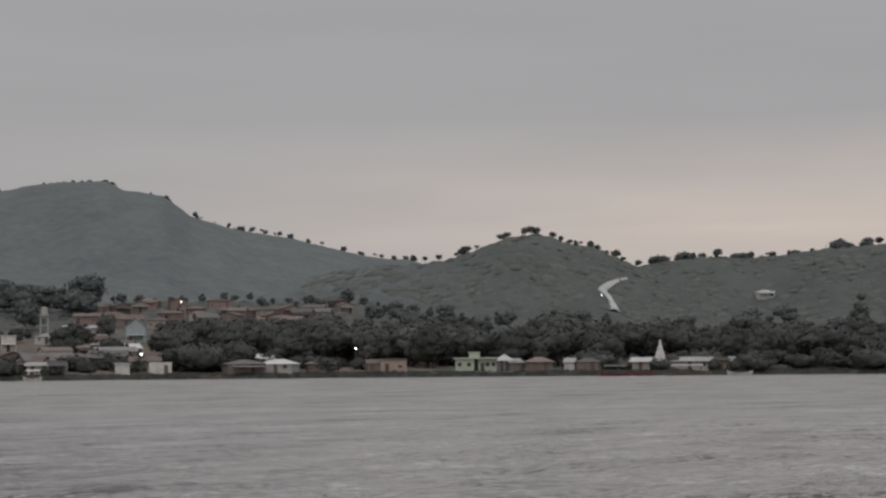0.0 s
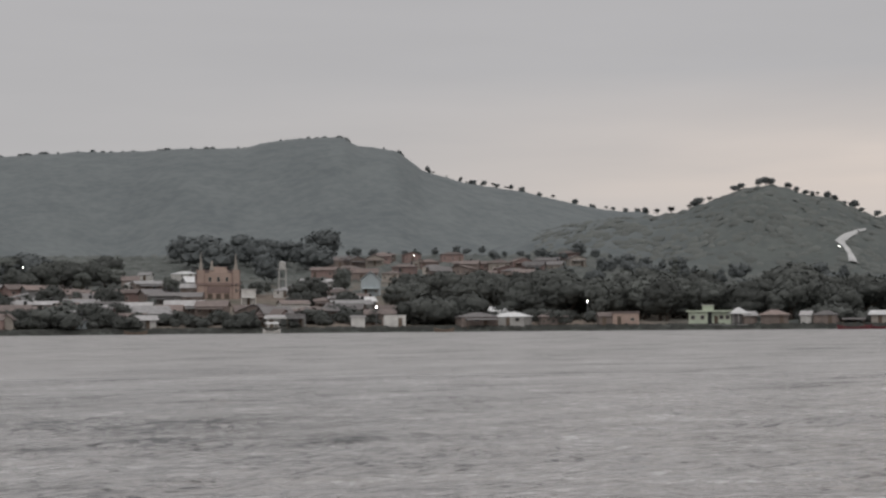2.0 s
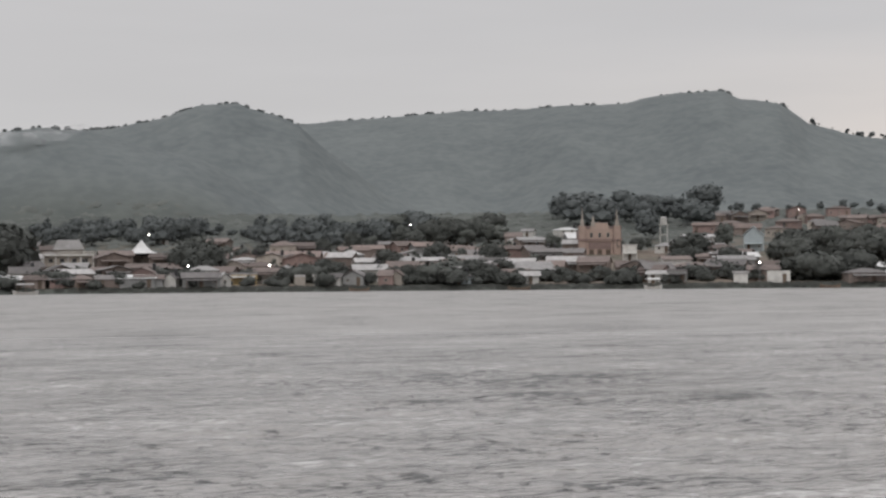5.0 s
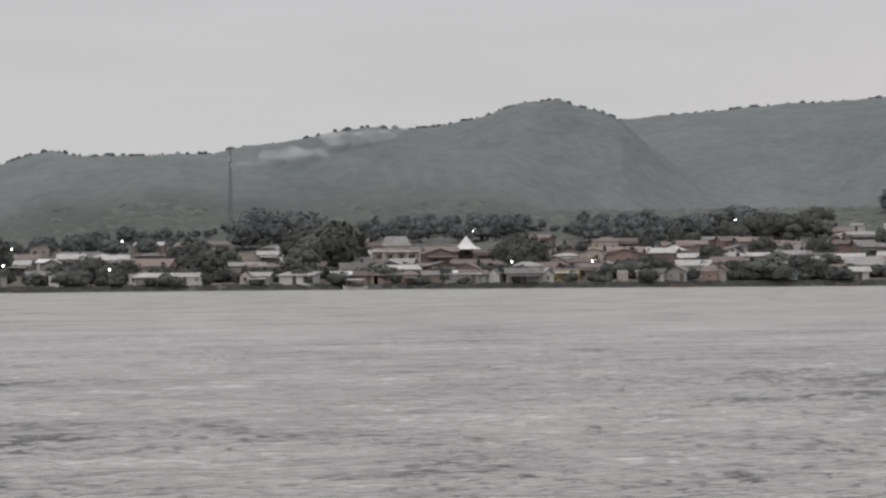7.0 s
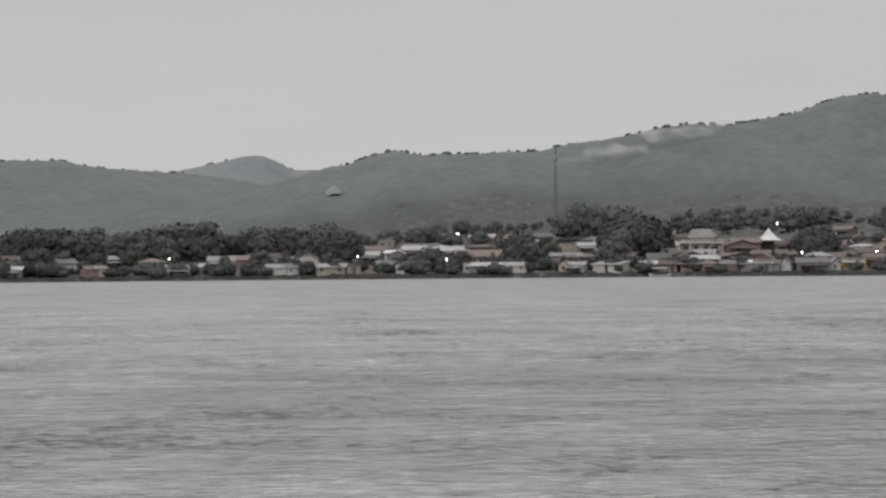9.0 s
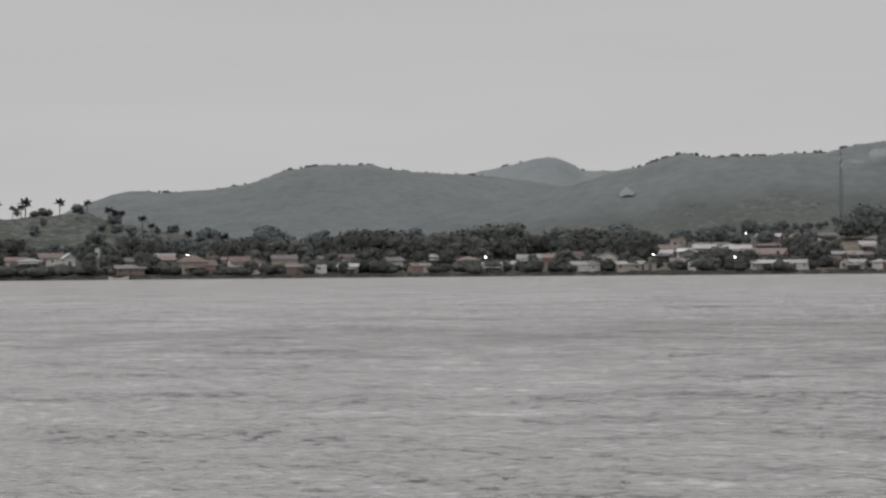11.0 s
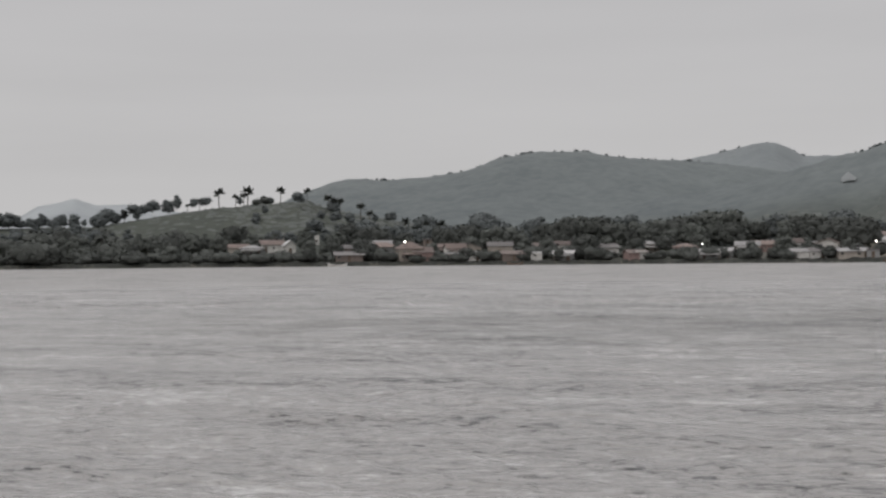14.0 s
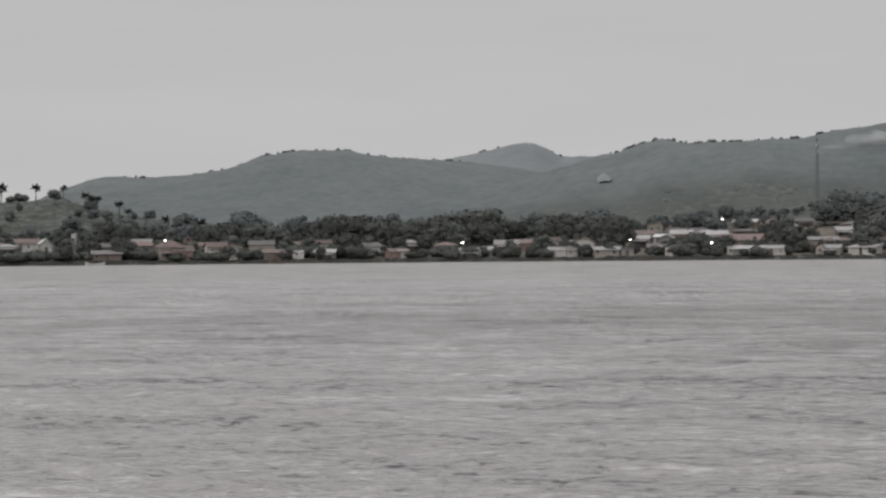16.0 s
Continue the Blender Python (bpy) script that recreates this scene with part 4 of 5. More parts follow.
house(-12.94, 4.8, 5.9, 4.5, 2.1, 0.9, "gable", "g", "m", seed=118)
house(-13.39, 330.1, 4.7, 3.5, 5.6, 2.4, "front", "w", "d", seed=119)
house(-10.56, 4.8, 6.0, 4.5, 2.1, 0.9, "gable", "p", "r", seed=120)
house(-10.37, 4.5, 2.6, 3.2, 2.3, 0.3, "flat", "w", "w", seed=121)
house(-10.41, 60.3, 5.7, 4.3, 2.2, 1.2, "gable", "w", "m", seed=122)
house(-9.20, 75.0, 3.3, 3.2, 2.1, 1.0, "front", "w", "mw", seed=123)
house(-8.79, 89.0, 4.0, 3.2, 2.1, 1.0, "gable", "w", "m", seed=124)
house(-8.12, 5.0, 6.8, 5.1, 2.1, 0.9, "gable", "g", "m", seed=125)
house(-7.55, 14.2, 5.2, 3.9, 2.1, 0.9, "gable", "g", "m", seed=126)
house(-6.31, 57.7, 7.5, 5.6, 2.4, 1.3, "gable", "p", "t", seed=127)
house(-5.45, 58.3, 5.6, 4.2, 2.6, 1.5, "gable", "w", "m", seed=128)
house(-5.12, 4.8, 5.9, 4.4, 2.1, 0.9, "gable", "w", "m", seed=129)
house(-4.60, 4.6, 5.1, 3.8, 2.1, 1.1, "gable", "w", "d", seed=130)
house(-3.52, 5.6, 9.3, 6.9, 2.1, 0.9, "gable", "c", "m", seed=131)
house(-2.79, 4.5, 3.7, 3.2, 2.3, 0.3, "flat", "g", "d", seed=132)

# ---- street lamps ----
street_lamp(48.06, 330, 9.2)
street_lamp(39.75, 19, 5.0)
street_lamp(33.91, 232, 7.6)
street_lamp(32.62, 3, 4.8)
street_lamp(16.20, 8, 4.9)
street_lamp(20.96, 187, 7.0)
street_lamp(-2.69, 15, 4.6)
street_lamp(0.02, 1, 4.4)
street_lamp(-0.43, 71, 4.7)
street_lamp(-2.59, 134, 4.4)
street_lamp(13.49, 7, 4.9)
street_lamp(12.20, 146, 6.6)
street_lamp(0.45, 127, 6.3)
street_lamp(-18.33, 2, 6.1)
street_lamp(-8.33, 1, 5.1)

# ---- church: pinkish front with three thin spires ----
def church(b, back):
    ob = tagged(place("church", b, back, 4), "pinkish-orange church front with three thin pale spires", "church")
    ob.scale = (1.08, 1.08, 1.08)
    bm = box(bmesh.new(), -5.6, 5.6, 0.6, 20, -2, 7.2)
    part("nave", bm, M["p"], ob)
    part("roof", prism(bmesh.new(), [(-5.9, 7.21), (0, 9.6), (5.9, 7.21)], 0.9, 20.2), M["t"], ob).matrix_local = Matrix.Rotation(radians(90), 4, "Z") @ Matrix.Translation((0, 0, 0))
    part("facade", box(bmesh.new(), -3.89, 3.89, -0.1, 0.59, -2, 7.4), M["o"], ob, "orange clay coloured front wall")
    part("gable", box(bmesh.new(), -2.6, 2.6, -0.1, 0.59, 7.41, 9.2, 0.25), M["o"], ob)
    for x in (-6.2, 3.9):
        part("tower", box(bmesh.new(), x, x + 2.3, -0.4, 0.59, -2, 8.3), M["o"], ob)
    for x in (-6.2, -4.1, 3.9, 6.0):
        part("buttress", box(bmesh.new(), x, x + 0.2, -0.6, -0.41, -2, 8.6), M["p"], ob)
    part("cornice", box(bmesh.new(), -6.4, 6.4, -0.7, -0.61, 4.1, 4.6), M["p"], ob)
    for x, lo, hi in ((-5.0, 8.3, 13.6), (-1.9, 8.2, 11.0), (5.0, 8.3, 13.2)):
        bm = box(bmesh.new(), x - 0.55, x + 0.55, -0.3, 0.5, lo + 0.01, lo + 1.3, 0.05)
        tube(bm, [(x, 0.1, lo + 1.29), (x, 0.1, lo + 2.6), (x, 0.1, hi)], (0.42, 0.25, 0.05), 6)
        part("spire", bm, M["c"], ob, "thin pale plaster spire")
    part("portal", box(bmesh.new(), -3.3, 3.3, -0.16, -0.101, 1.6, 3.6), M["p"], ob, "brownish strip above the doors")
    for x in (-2.4, 0, 2.4):
        part("door", box(bmesh.new(), x - 0.7, x + 0.7, -0.2, -0.101, 0, 1.5), M["wood"], ob)
        window(ob, x, -0.11, 4.9, 0.9, 1.5)


church(27.33, 132)


# ---- villa with a terrace and a tall pale roof ----
def villa(b, back):
    ob = tagged(place("villa", b, back), "large cream villa with terrace and tall pale roof", "house", "houses of the lakeside town")
    part("wall", box(bmesh.new(), -6.3, 6.3, -4, 4, -2, 4.2), M["c"], ob)
    part("terrace_slab", box(bmesh.new(), -6.8, 6.8, -4.8, 4.3, 4.21, 4.6), M["w"], ob)
    bm = bmesh.new()
    for k in range(24):
        x = -6.5 + k * 0.565
        box(bm, x - 0.07, x + 0.07, -4.7, -4.56, 4.61, 5.3)
    box(bm, -6.7, 6.7, -4.72, -4.54, 5.301, 5.42)
    part("balustrade", bm, M["w"], ob)
    part("upper_wall", box(bmesh.new(), -3.4, 3.6, -2.6, 3.4, 4.61, 5.9), M["c"], ob)
    part("roof", box(bmesh.new(), -4.1, 4.3, -3.2, 4, 5.91, 8.6, 1.25), M["m"], ob, "tall pale hipped sheet roof")
    for x in (-6.6, -3.3, 0, 3.3, 6.6):
        part("column", tube(bmesh.new(), [(x, -4.6, -1.5), (x, -4.6, 0.4), (x, -4.6, 4.2)], (0.24, 0.18, 0.16), 8), M["w"], ob)
    for x in (-4.6, -1.6, 1.6, 4.6):
        window(ob, x, -4, 2.3, 1.4, 1.3)
    door(ob, 0, -4, 1.3, 2.1)


villa(9.57, 74)


# ---- pavilion with a tent-like white roof ----
def pavilion(b, back):
    ob = tagged(place("pavilion", b, back), "open pavilion under a peaked tent-like white roof", "pavilion")
    bm = bmesh.new()
    rings = []
    for r, z in ((4.6, 2.9), (2.9, 3.7), (1.7, 4.8), (0.8, 6.0), (0.12, 6.9)):
        rings.append([bm.verts.new((r * sx, r * sy, z)) for sx, sy in ((-1, -1), (1, -1), (1, 1), (-1, 1))])
    for r0, r1 in zip(rings, rings[1:]):
        for k in range(4):
            bm.faces.new((r0[k], r0[(k + 1) % 4], r1[(k + 1) % 4], r1[k]))
    bm.faces.new(rings[0][::-1])
    bm.faces.new(rings[-1])
    part("roof", bm, M["mw"], ob)
    for x, y in itertools.product((-4, 4), (-4, 4)):
        part("post", tube(bmesh.new(), [(x, y, -1.4), (x, y, 1), (x, y, 2.95)], (0.14, 0.12, 0.12), 8), M["w"], ob)
    part("back_wall", box(bmesh.new(), -3.85, 3.85, 3.7, 3.95, -1.2, 2.89), M["p"], ob)


pavilion(11.95, 112)


# ---- lattice radio mast on the rise behind the town ----
def radio_mast(b, back, high):
    ob = tagged(place("radio_mast", b, back), "tall grey lattice steel radio mast on the hill", "mast")
    corners = [(math.cos(a), math.sin(a)) for a in (0.5, 2.594, 4.689)]
    half = lambda z: 1.0 - 0.6 * z / high
    for cx, cy in corners:
        part("leg", tube(bmesh.new(), [(cx * half(z), cy * half(z), z) for z in (-1, high * 0.5, high)], (0.15, 0.12, 0.09), 6), M["steel"], ob)
    n = 14
    for k in range(n):
        z0, z1 = high * k / n, high * (k + 1) / n
        bm = bmesh.new()
        for i in range(3):
            a, c = corners[i], corners[(i + 1) % 3]
            tube(bm, [(a[0] * half(z0), a[1] * half(z0), z0), (c[0] * half(z1), c[1] * half(z1), z1)], (0.06, 0.06), 5)
            tube(bm, [(a[0] * half(z1), a[1] * half(z1), z1), (c[0] * half(z1), c[1] * half(z1), z1)], (0.06, 0.06), 5)
        part("brace", bm, M["steel"], ob)
    for z, a in ((high * 0.9, 4.2), (high * 0.8, 5.2), (high * 0.93, 0.6)):
        part("antenna", tube(bmesh.new(), [(0.7 * math.cos(a), 0.7 * math.sin(a), z - 1), (0.7 * math.cos(a), 0.7 * math.sin(a), z + 1)], (0.22, 0.22), 8), M["w"], ob)
    part("aerial", tube(bmesh.new(), [(0, 0, high - 0.5), (0, 0, high + 2.4)], (0.07, 0.03), 6), M["steel"], ob)


radio_mast(4.03, 282, 30)


def water_tower(b, back):
    ob = tagged(place("water_tower", b, back), "white water tower on four concrete legs", "water tower")
    for x, y in itertools.product((-1.2, 1.2), (-1.2, 1.2)):
        part("leg", box(bmesh.new(), x - 0.2, x + 0.2, y - 0.2, y + 0.2, -1.5, 6.4), M["w"], ob)
    part("beam", box(bmesh.new(), -1.4, 1.4, -1.4, 1.4, 3.0, 3.3), M["w"], ob)
    part("platform", box(bmesh.new(), -1.8, 1.8, -1.8, 1.8, 6.41, 6.7), M["w"], ob)
    part("tank", tube(bmesh.new(), [(0, 0, 6.71), (0, 0, 6.9), (0, 0, 8.8), (0, 0, 9.3)], (1.0, 1.1, 1.1, 0.4), 14), M["w"], ob)


water_tower(29.47, 178)


def monument(b, back):
    ob = tagged(place("monument", b, back), "white tapering monument with a stepped base by the water", "monument")
    part("plinth", box(bmesh.new(), -1.9, 1.9, -1.6, 1.6, -1.2, 2.4, 0.15), M["w"], ob)
    bm = box(bmesh.new(), -1.4, 1.4, -1.1, 1.1, 2.41, 4.6, 0.55)
    tube(bm, [(0, 0, 4.61), (0, 0, 5.6), (0, 0, 5.9), (0, 0, 6.4), (0, 0, 7.4)], (0.8, 0.55, 0.3, 0.38, 0.04), 8)
    part("shaft", bm, M["w"], ob)
    part("wing", box(bmesh.new(), 1.95, 4.6, -1.2, 1.2, -1.0, 2.6, 0.1), M["w"], ob)


monument(49.98, 5.5)


def lake_house(b, back):
    ob = tagged(place("lake_house", b, back), "long pale green lakeside building with a white end roof", "house", "houses of the lakeside town")
    part("wall", box(bmesh.new(), -6.4, -2.0, -2.4, 2.6, -1.4, 3.0), M["gr"], ob)
    part("link_wall", box(bmesh.new(), -1.0, 3.4, -1.9, 2.6, -1.4, 2.9), M["gr"], ob)
    part("roof_slab", box(bmesh.new(), -7.0, 3.6, -3.0, 2.9, 3.01, 3.35), M["gr"], ob)
    part("roof_room", box(bmesh.new(), -3.2, -0.6, -1.0, 1.6, 3.36, 4.5), M["gr"], ob)
    part("roof_room_slab", box(bmesh.new(), -3.5, -0.3, -1.3, 1.9, 4.51, 4.7), M["w"], ob)
    part("passage", box(bmesh.new(), -1.99, -1.01, -1.2, 2.4, -1.4, 3.0), M["dark"], ob)
    part("veranda_wall", box(bmesh.new(), 3.41, 6.6, -1.6, 2.6, -1.4, 2.5), M["d"], ob)
    hip = roof_mesh("hip", 4.6, 4.6, 2.52, 1.5)
    hip.transform(Matrix.Translation((5.2, 0.3, 0)))
    part("end_roof", hip, M["mw"], ob, "white hipped sheet roof")
    for x in (3.9, 5.2, 6.9):
        part("post", box(bmesh.new(), x - 0.07, x + 0.07, -2.3, -2.16, -1.2, 2.5), M["w"], ob)
    for x in (-5.4, -3.2, 1.2, 2.6):
        window(ob, x, -2.4 if x < -2 else -1.9, 1.2, 1.0, 1.0)
    door(ob, 0.0, -1.9)
    part("terrace", box(bmesh.new(), -6.8, 7.4, -3.6, -2.45, -1.4, 0.05), M["g"], ob)


lake_house(44.02, 5.0)


# ---- boats drawn up at the waterline ----
def boat(b, back, long, hull, canopy=None, turn=0.0, label="wooden boat at the waterline"):
    x, y = spot(b, back)
    ob = new("boat")
    ob.matrix_world = pose(float(x), float(y), 0.0, 0, 0, -b + turn)
    tagged(ob, label, "boat", "boats on the shore")
    bm = bmesh.new()
    rows = []
    n = 10
    for i in range(n + 1):
        f = i / n * 2 - 1
        wide = 0.75 * (1 - abs(f) ** 2.6) + 0.04
        rise = 0.55 + 0.55 * f * f
        rows.append([bm.verts.new(p) for p in ((f * long / 2, -wide, rise), (f * long / 2 * 0.94, -wide * 0.6, -0.15), (f * long / 2 * 0.94, wide * 0.6, -0.15),
                                               (f * long / 2, wide, rise), (f * long / 2, wide - 0.07 * (wide > 0.1), rise), (f * long / 2 * 0.93, 0, 0.05), (f * long / 2, -wide + 0.07 * (wide > 0.1), rise))])
    for r0, r1 in zip(rows, rows[1:]):
        for k in range(7):
            bm.faces.new((r0[k], r0[(k + 1) % 7], r1[(k + 1) % 7], r1[k]))
    bm.faces.new(rows[0])
    bm.faces.new(rows[-1][::-1])
    bmesh.ops.recalc_face_normals(bm, faces=bm.faces)
    part("hull", bm, M[hull], ob)
    for f in (-0.25, 0.05, 0.3):
        part("thwart", box(bmesh.new(), f * long - 0.12, f * long + 0.12, -0.62, 0.62, 0.42, 0.47), M["wood"], ob)
    if canopy:
        bm = prism(bmesh.new(), [(-1.1, 2.2), (-0.6, 2.5), (0.6, 2.5), (1.1, 2.2), (1.1, 2.28), (0.6, 2.58), (-0.6, 2.58), (-1.1, 2.28)], -long * 0.36, long * 0.3)
        part("canopy", bm, M[canopy], ob)
        for f, s in itertools.product((-0.33, 0, 0.27), (-0.68, 0.68)):
            part("post", tube(bmesh.new(), [(f * long, s, 0.3), (f * long, s, 2.36)], (0.05, 0.05), 6), M["wood"], ob)
    return ob


boat(48.5, -5, 8.0, "red", "d", 12, "dark red boat with a grey canopy at the shore")
boat(49.3, -4, 6.5, "red", None, -8, "red painted wooden boat at the shore")
boat(50.9, -3.5, 11.0, "wood", "m", 3, "long wooden ferry boat under a pale canopy")
boat(52.6, -3, 6.0, "w", None, 10, "white painted wooden boat at the shore")
boat(29.1, -2.5, 4.5, "w", "mw", 20, "white boat with a small white canopy")
boat(34.9, -2, 5.0, "wood", None, -15, "weathered wooden canoe at the shore")
boat(24.6, -2, 5.5, "wood", None, 8, "weathered wooden canoe at the shore")
boat(19.2, -2, 5.0, "wood", None, -4, "weathered wooden canoe at the shore")
boat(8.2, -2.5, 6.0, "w", "m", 10, "white boat with a grey canopy")
boat(-2.2, -2, 5.0, "wood", None, 5, "weathered wooden canoe at the shore")
boat(-14.6, -2, 5.0, "wood", None, 9, "weathered wooden canoe at the shore")
boat(-20.6, -2, 6.0, "w", None, 2, "pale wooden canoe at the shore")


# ---- the pale road up the wooded knoll, and a quarry scar ----
def strip(name, rows, material, label, category):
    """A band that lies on the land through bearing, back, half width."""
    fine = []
    for (b0, k0, w0), (b1, k1, w1) in zip(rows, rows[1:]):
        fine += [(b0 + (b1 - b0) * f, k0 + (k1 - k0) * f, w0 + (w1 - w0) * f) for f in (0, 0.25, 0.5, 0.75)]
    fine.append(rows[-1])
    pts = []
    for b, k, w in fine:
        row = []
        for s in (-1, -0.5, 0, 0.5, 1):
            bb = b + s * math.degrees(w / (400 + k))
            x, y = spot(bb, k)
            row.append((float(x), float(y), float(land(bb, k)) + 1.15 - 0.6 * s * s))
        pts.append(row)
    a = np.array(pts)
    ob = new(name, grid_mesh(name, a[..., 0], a[..., 1], a[..., 2], material))
    return tagged(ob, label, category, kind="structure")


strip("hill_road", [(48.9, 386, 0.6), (48.63, 379, 1.1), (48.31, 369, 1.8), (48.08, 359, 2.0), (48.28, 354, 1.4), (48.42, 347, 1.3), (48.5, 338, 2.2)], M["pale"],
      "pale bare road cut curving up the wooded knoll", "road")
strip("quarry_scar", [(-3.57, 379, 0.9), (-3.6, 375, 2.4), (-3.55, 370, 3.4), (-3.55, 366, 2.8)], M["scar"], "pale bare scar on the wooded hillside", "bare ground")

# ---- filling houses of the upper town, low and apart in front of the tall buildings ----
def hamlet(seed, b0, b1, back0, back1, n, walls, roofs):
    rnd = random.Random(seed)
    for k in range(n):
        b = b0 + (b1 - b0) * (k + rnd.random()) / n
        w = rnd.uniform(5.5, 10)
        back = rnd.uniform(back0, back1)
        if built_up(b, back) and back > 30:
            continue
        house(b, back, w, rnd.uniform(4.5, 6.5), rnd.choice((2.6, 2.8, 3.1)), rnd.uniform(0.9, 1.6), rnd.choice(("gable", "gable", "hip", "front")),
              rnd.choice(walls), rnd.choice(roofs), rnd.uniform(-25, 25), seed=seed + k, group="houses of the upper town")


hamlet(101, 30.5, 39.5, 190, 300, 34, "bbpppc", "rrtd")
hamlet(102, 13.5, 21.0, 70, 150, 16, "bbpgc", "rdmtr")
hamlet(103, 21.0, 27.0, 60, 170, 16, "bbpgw", "rdrtm")
hamlet(104, 27.8, 33.0, 40, 140, 14, "bbgcw", "rdrm")
hamlet(105, 5.0, 13.0, 60, 150, 14, "bbpg", "rdtm")
hamlet(106, -5.0, 4.0, 50, 170, 14, "bgpc", "rdmt")
hamlet(107, 20.5, 33.0, 12, 40, 16, "bbgpw", "rrdm")
hamlet(109, 13.5, 33, 40, 120, 26, "wcbgg", "mmdr")
hamlet(110, -3, 13, 30, 120, 18, "wcbgg", "mmdr")
hamlet(111, -25, -4, 22, 62, 16, "wcbgp", "mdrtm")
hamlet(108, 6.5, 20.0, 10, 34, 14, "bbgpw", "rrdm")

# ---- trees ----
DR = ("mango", "oak", "oak", "mango")
DB = ("round", "tall", "round", "mango")
D1, D2 = ("mango", "round", "mango", "tall"), ("round", "tall", "open")
grove(1, 37.5, 48.5, 22, 85, 56, 6, 10, DR, 1.15)
grove(2, 48, 61, 12, 110, 58, 5.5, 9.5, DR, 1.15)
grove(3, 41, 62, 120, 270, 70, 6, 9, D2, 1.1, belt=True)
tree("mango", 46.55, 118, 11, 1.9)
tree("tall", 56.6, 235, 13, 1.1)
tree("round", 52.8, 165, 10, 1.2)
tree("mango", 55.2, 22, 8.5, 1.5)
tree("mango", 38.6, 60, 9, 1.4)
tree("mango", 41.9, 95, 10, 1.6)
grove(4, 25.8, 31.2, 255, 320, 20, 8, 12, ("round", "mango", "tall"), 1.2, belt=True)
grove(5, 20.2, 24.2, 165, 225, 16, 5, 8.5, ("mango", "round"), 1.3)
grove(6, 15.5, 21.6, 165, 240, 26, 5, 9, D1, 1.15, belt=True)
grove(7, 33.3, 38.6, 62, 112, 24, 7, 10, DR, 1.15)
grove(8, 40.5, 44.0, 28, 90, 14, 8, 10.5, ("mango", "round"), 1.2)
grove(9, 38, 43, 150, 320, 24, 5, 8, D2, 1.1, belt=True)
tree("round", 29.0, 196, 11, 1.2)
tree("round", 31.4, 150, 9, 1.1)
tree("mango", 30.4, 95, 8, 1.3)
grove(10, 17.2, 18.7, 12, 24, 4, 4, 5.5, ("mango", "bush"), 1.2)
grove(11, 20.7, 22.0, 8, 14, 4, 3, 4.5, ("bush", "mango"), 1.2)
grove(12, 22.0, 24.2, 9, 24, 6, 4, 6, ("mango", "bush"), 1.2)
grove(13, 26.7, 28.2, 8, 18, 5, 3.5, 5, ("bush", "mango"), 1.2)
grove(14, 33.6, 35.6, 10, 24, 6, 4.5, 6.5, ("mango", "bush"), 1.2)
grove(15, 13.4, 14.4, 48, 70, 4, 7, 9, ("mango", "round"))
grove(16, 5.9, 7.7, 12, 70, 12, 8, 13, ("mango", "round"), 1.1)
grove(17, 2.2, 4.0, 20, 60, 8, 6, 9, D1)
grove(18, -1.3, 0.6, 14, 30, 6, 4, 6, ("mango", "bush"), 1.2)
grove(19, 4.4, 6.6, 130, 200, 12, 8, 12, D1, belt=True)
grove(20, 8.4, 14.0, 175, 240, 24, 5, 8.5, D1, 1.1, belt=True)
grove(21, 13.9, 14.3, 70, 86, 2, 9, 11, ("tall", "round"))
grove(22, -5.0, 3.0, 150, 220, 26, 4, 7, D1, 1.1, belt=True)
grove(23, 14, 40, 3, 30, 64, 2, 3.6, ("bush",), 1.3, belt=True)
grove(24, -2, 14, 3, 34, 44, 2, 3.6, ("bush",), 1.3, belt=True)
grove(25, 13, 33, 40, 150, 34, 4, 7, D1, belt=True)
grove(26, -16.5, -3.0, 62, 135, 66, 6, 11, DB, 1.15)
grove(36, -16.5, -3.0, 8, 50, 12, 4, 7, DB, 1.1)
grove(27, -8.6, -7.4, 80, 110, 6, 12, 13.5, ("tall", "round"), 1.2)
grove(28, -3.9, -3.0, 50, 70, 4, 9, 10.5, ("mango",), 1.3)
grove(29, -20.5, -16.5, 70, 150, 28, 5, 8.5, DB, belt=True)
grove(30, -34, -26, 4, 130, 80, 4, 7.5, ("round", "round", "bush", "tall"), 1.2)
grove(31, -26, -20.5, 60, 110, 30, 5, 8.5, DB, 1.1)
grove(37, -22, -16.5, 12, 60, 9, 4, 6.5, DB, 1.1)
grove(32, -34, -14, 2.5, 14, 60, 1.6, 3.2, ("bush",), 1.4)
grove(33, -14, -3, 3, 20, 26, 1.8, 3.6, ("bush",), 1.4)
grove(34, -24, -12, 110, 205, 26, 3.5, 6, ("open", "bush", "tall"), belt=True)
grove(43, -24, 0.5, 1.6, 7, 40, 2.2, 4.2, ("bush", "mango", "round"), 1.1)
grove(44, 1, 26, 1.6, 6, 26, 1.6, 3.2, ("bush", "mango"), 1.0)
grove(35, 47, 62, 3, 14, 34, 2, 4.5, ("bush", "mango"), 1.3)
grove(38, -34, -28.3, 110, 205, 34, 4.5, 7, D2, 1.1, belt=True)
grove(39, 30, 41, 285, 335, 30, 2.5, 4.6, D2, 1.2, belt=True)
grove(40, -6, 21, 205, 245, 70, 3.0, 5.0, D2, 1.4, belt=True)
grove(41, -24, -5, 115, 200, 50, 3, 5, DB, 1.2, belt=True)
grove(42, -34, -27.6, 192, 212, 30, 3.6, 6.2, DB, 1.1)
HILL = "palms on the low hill"
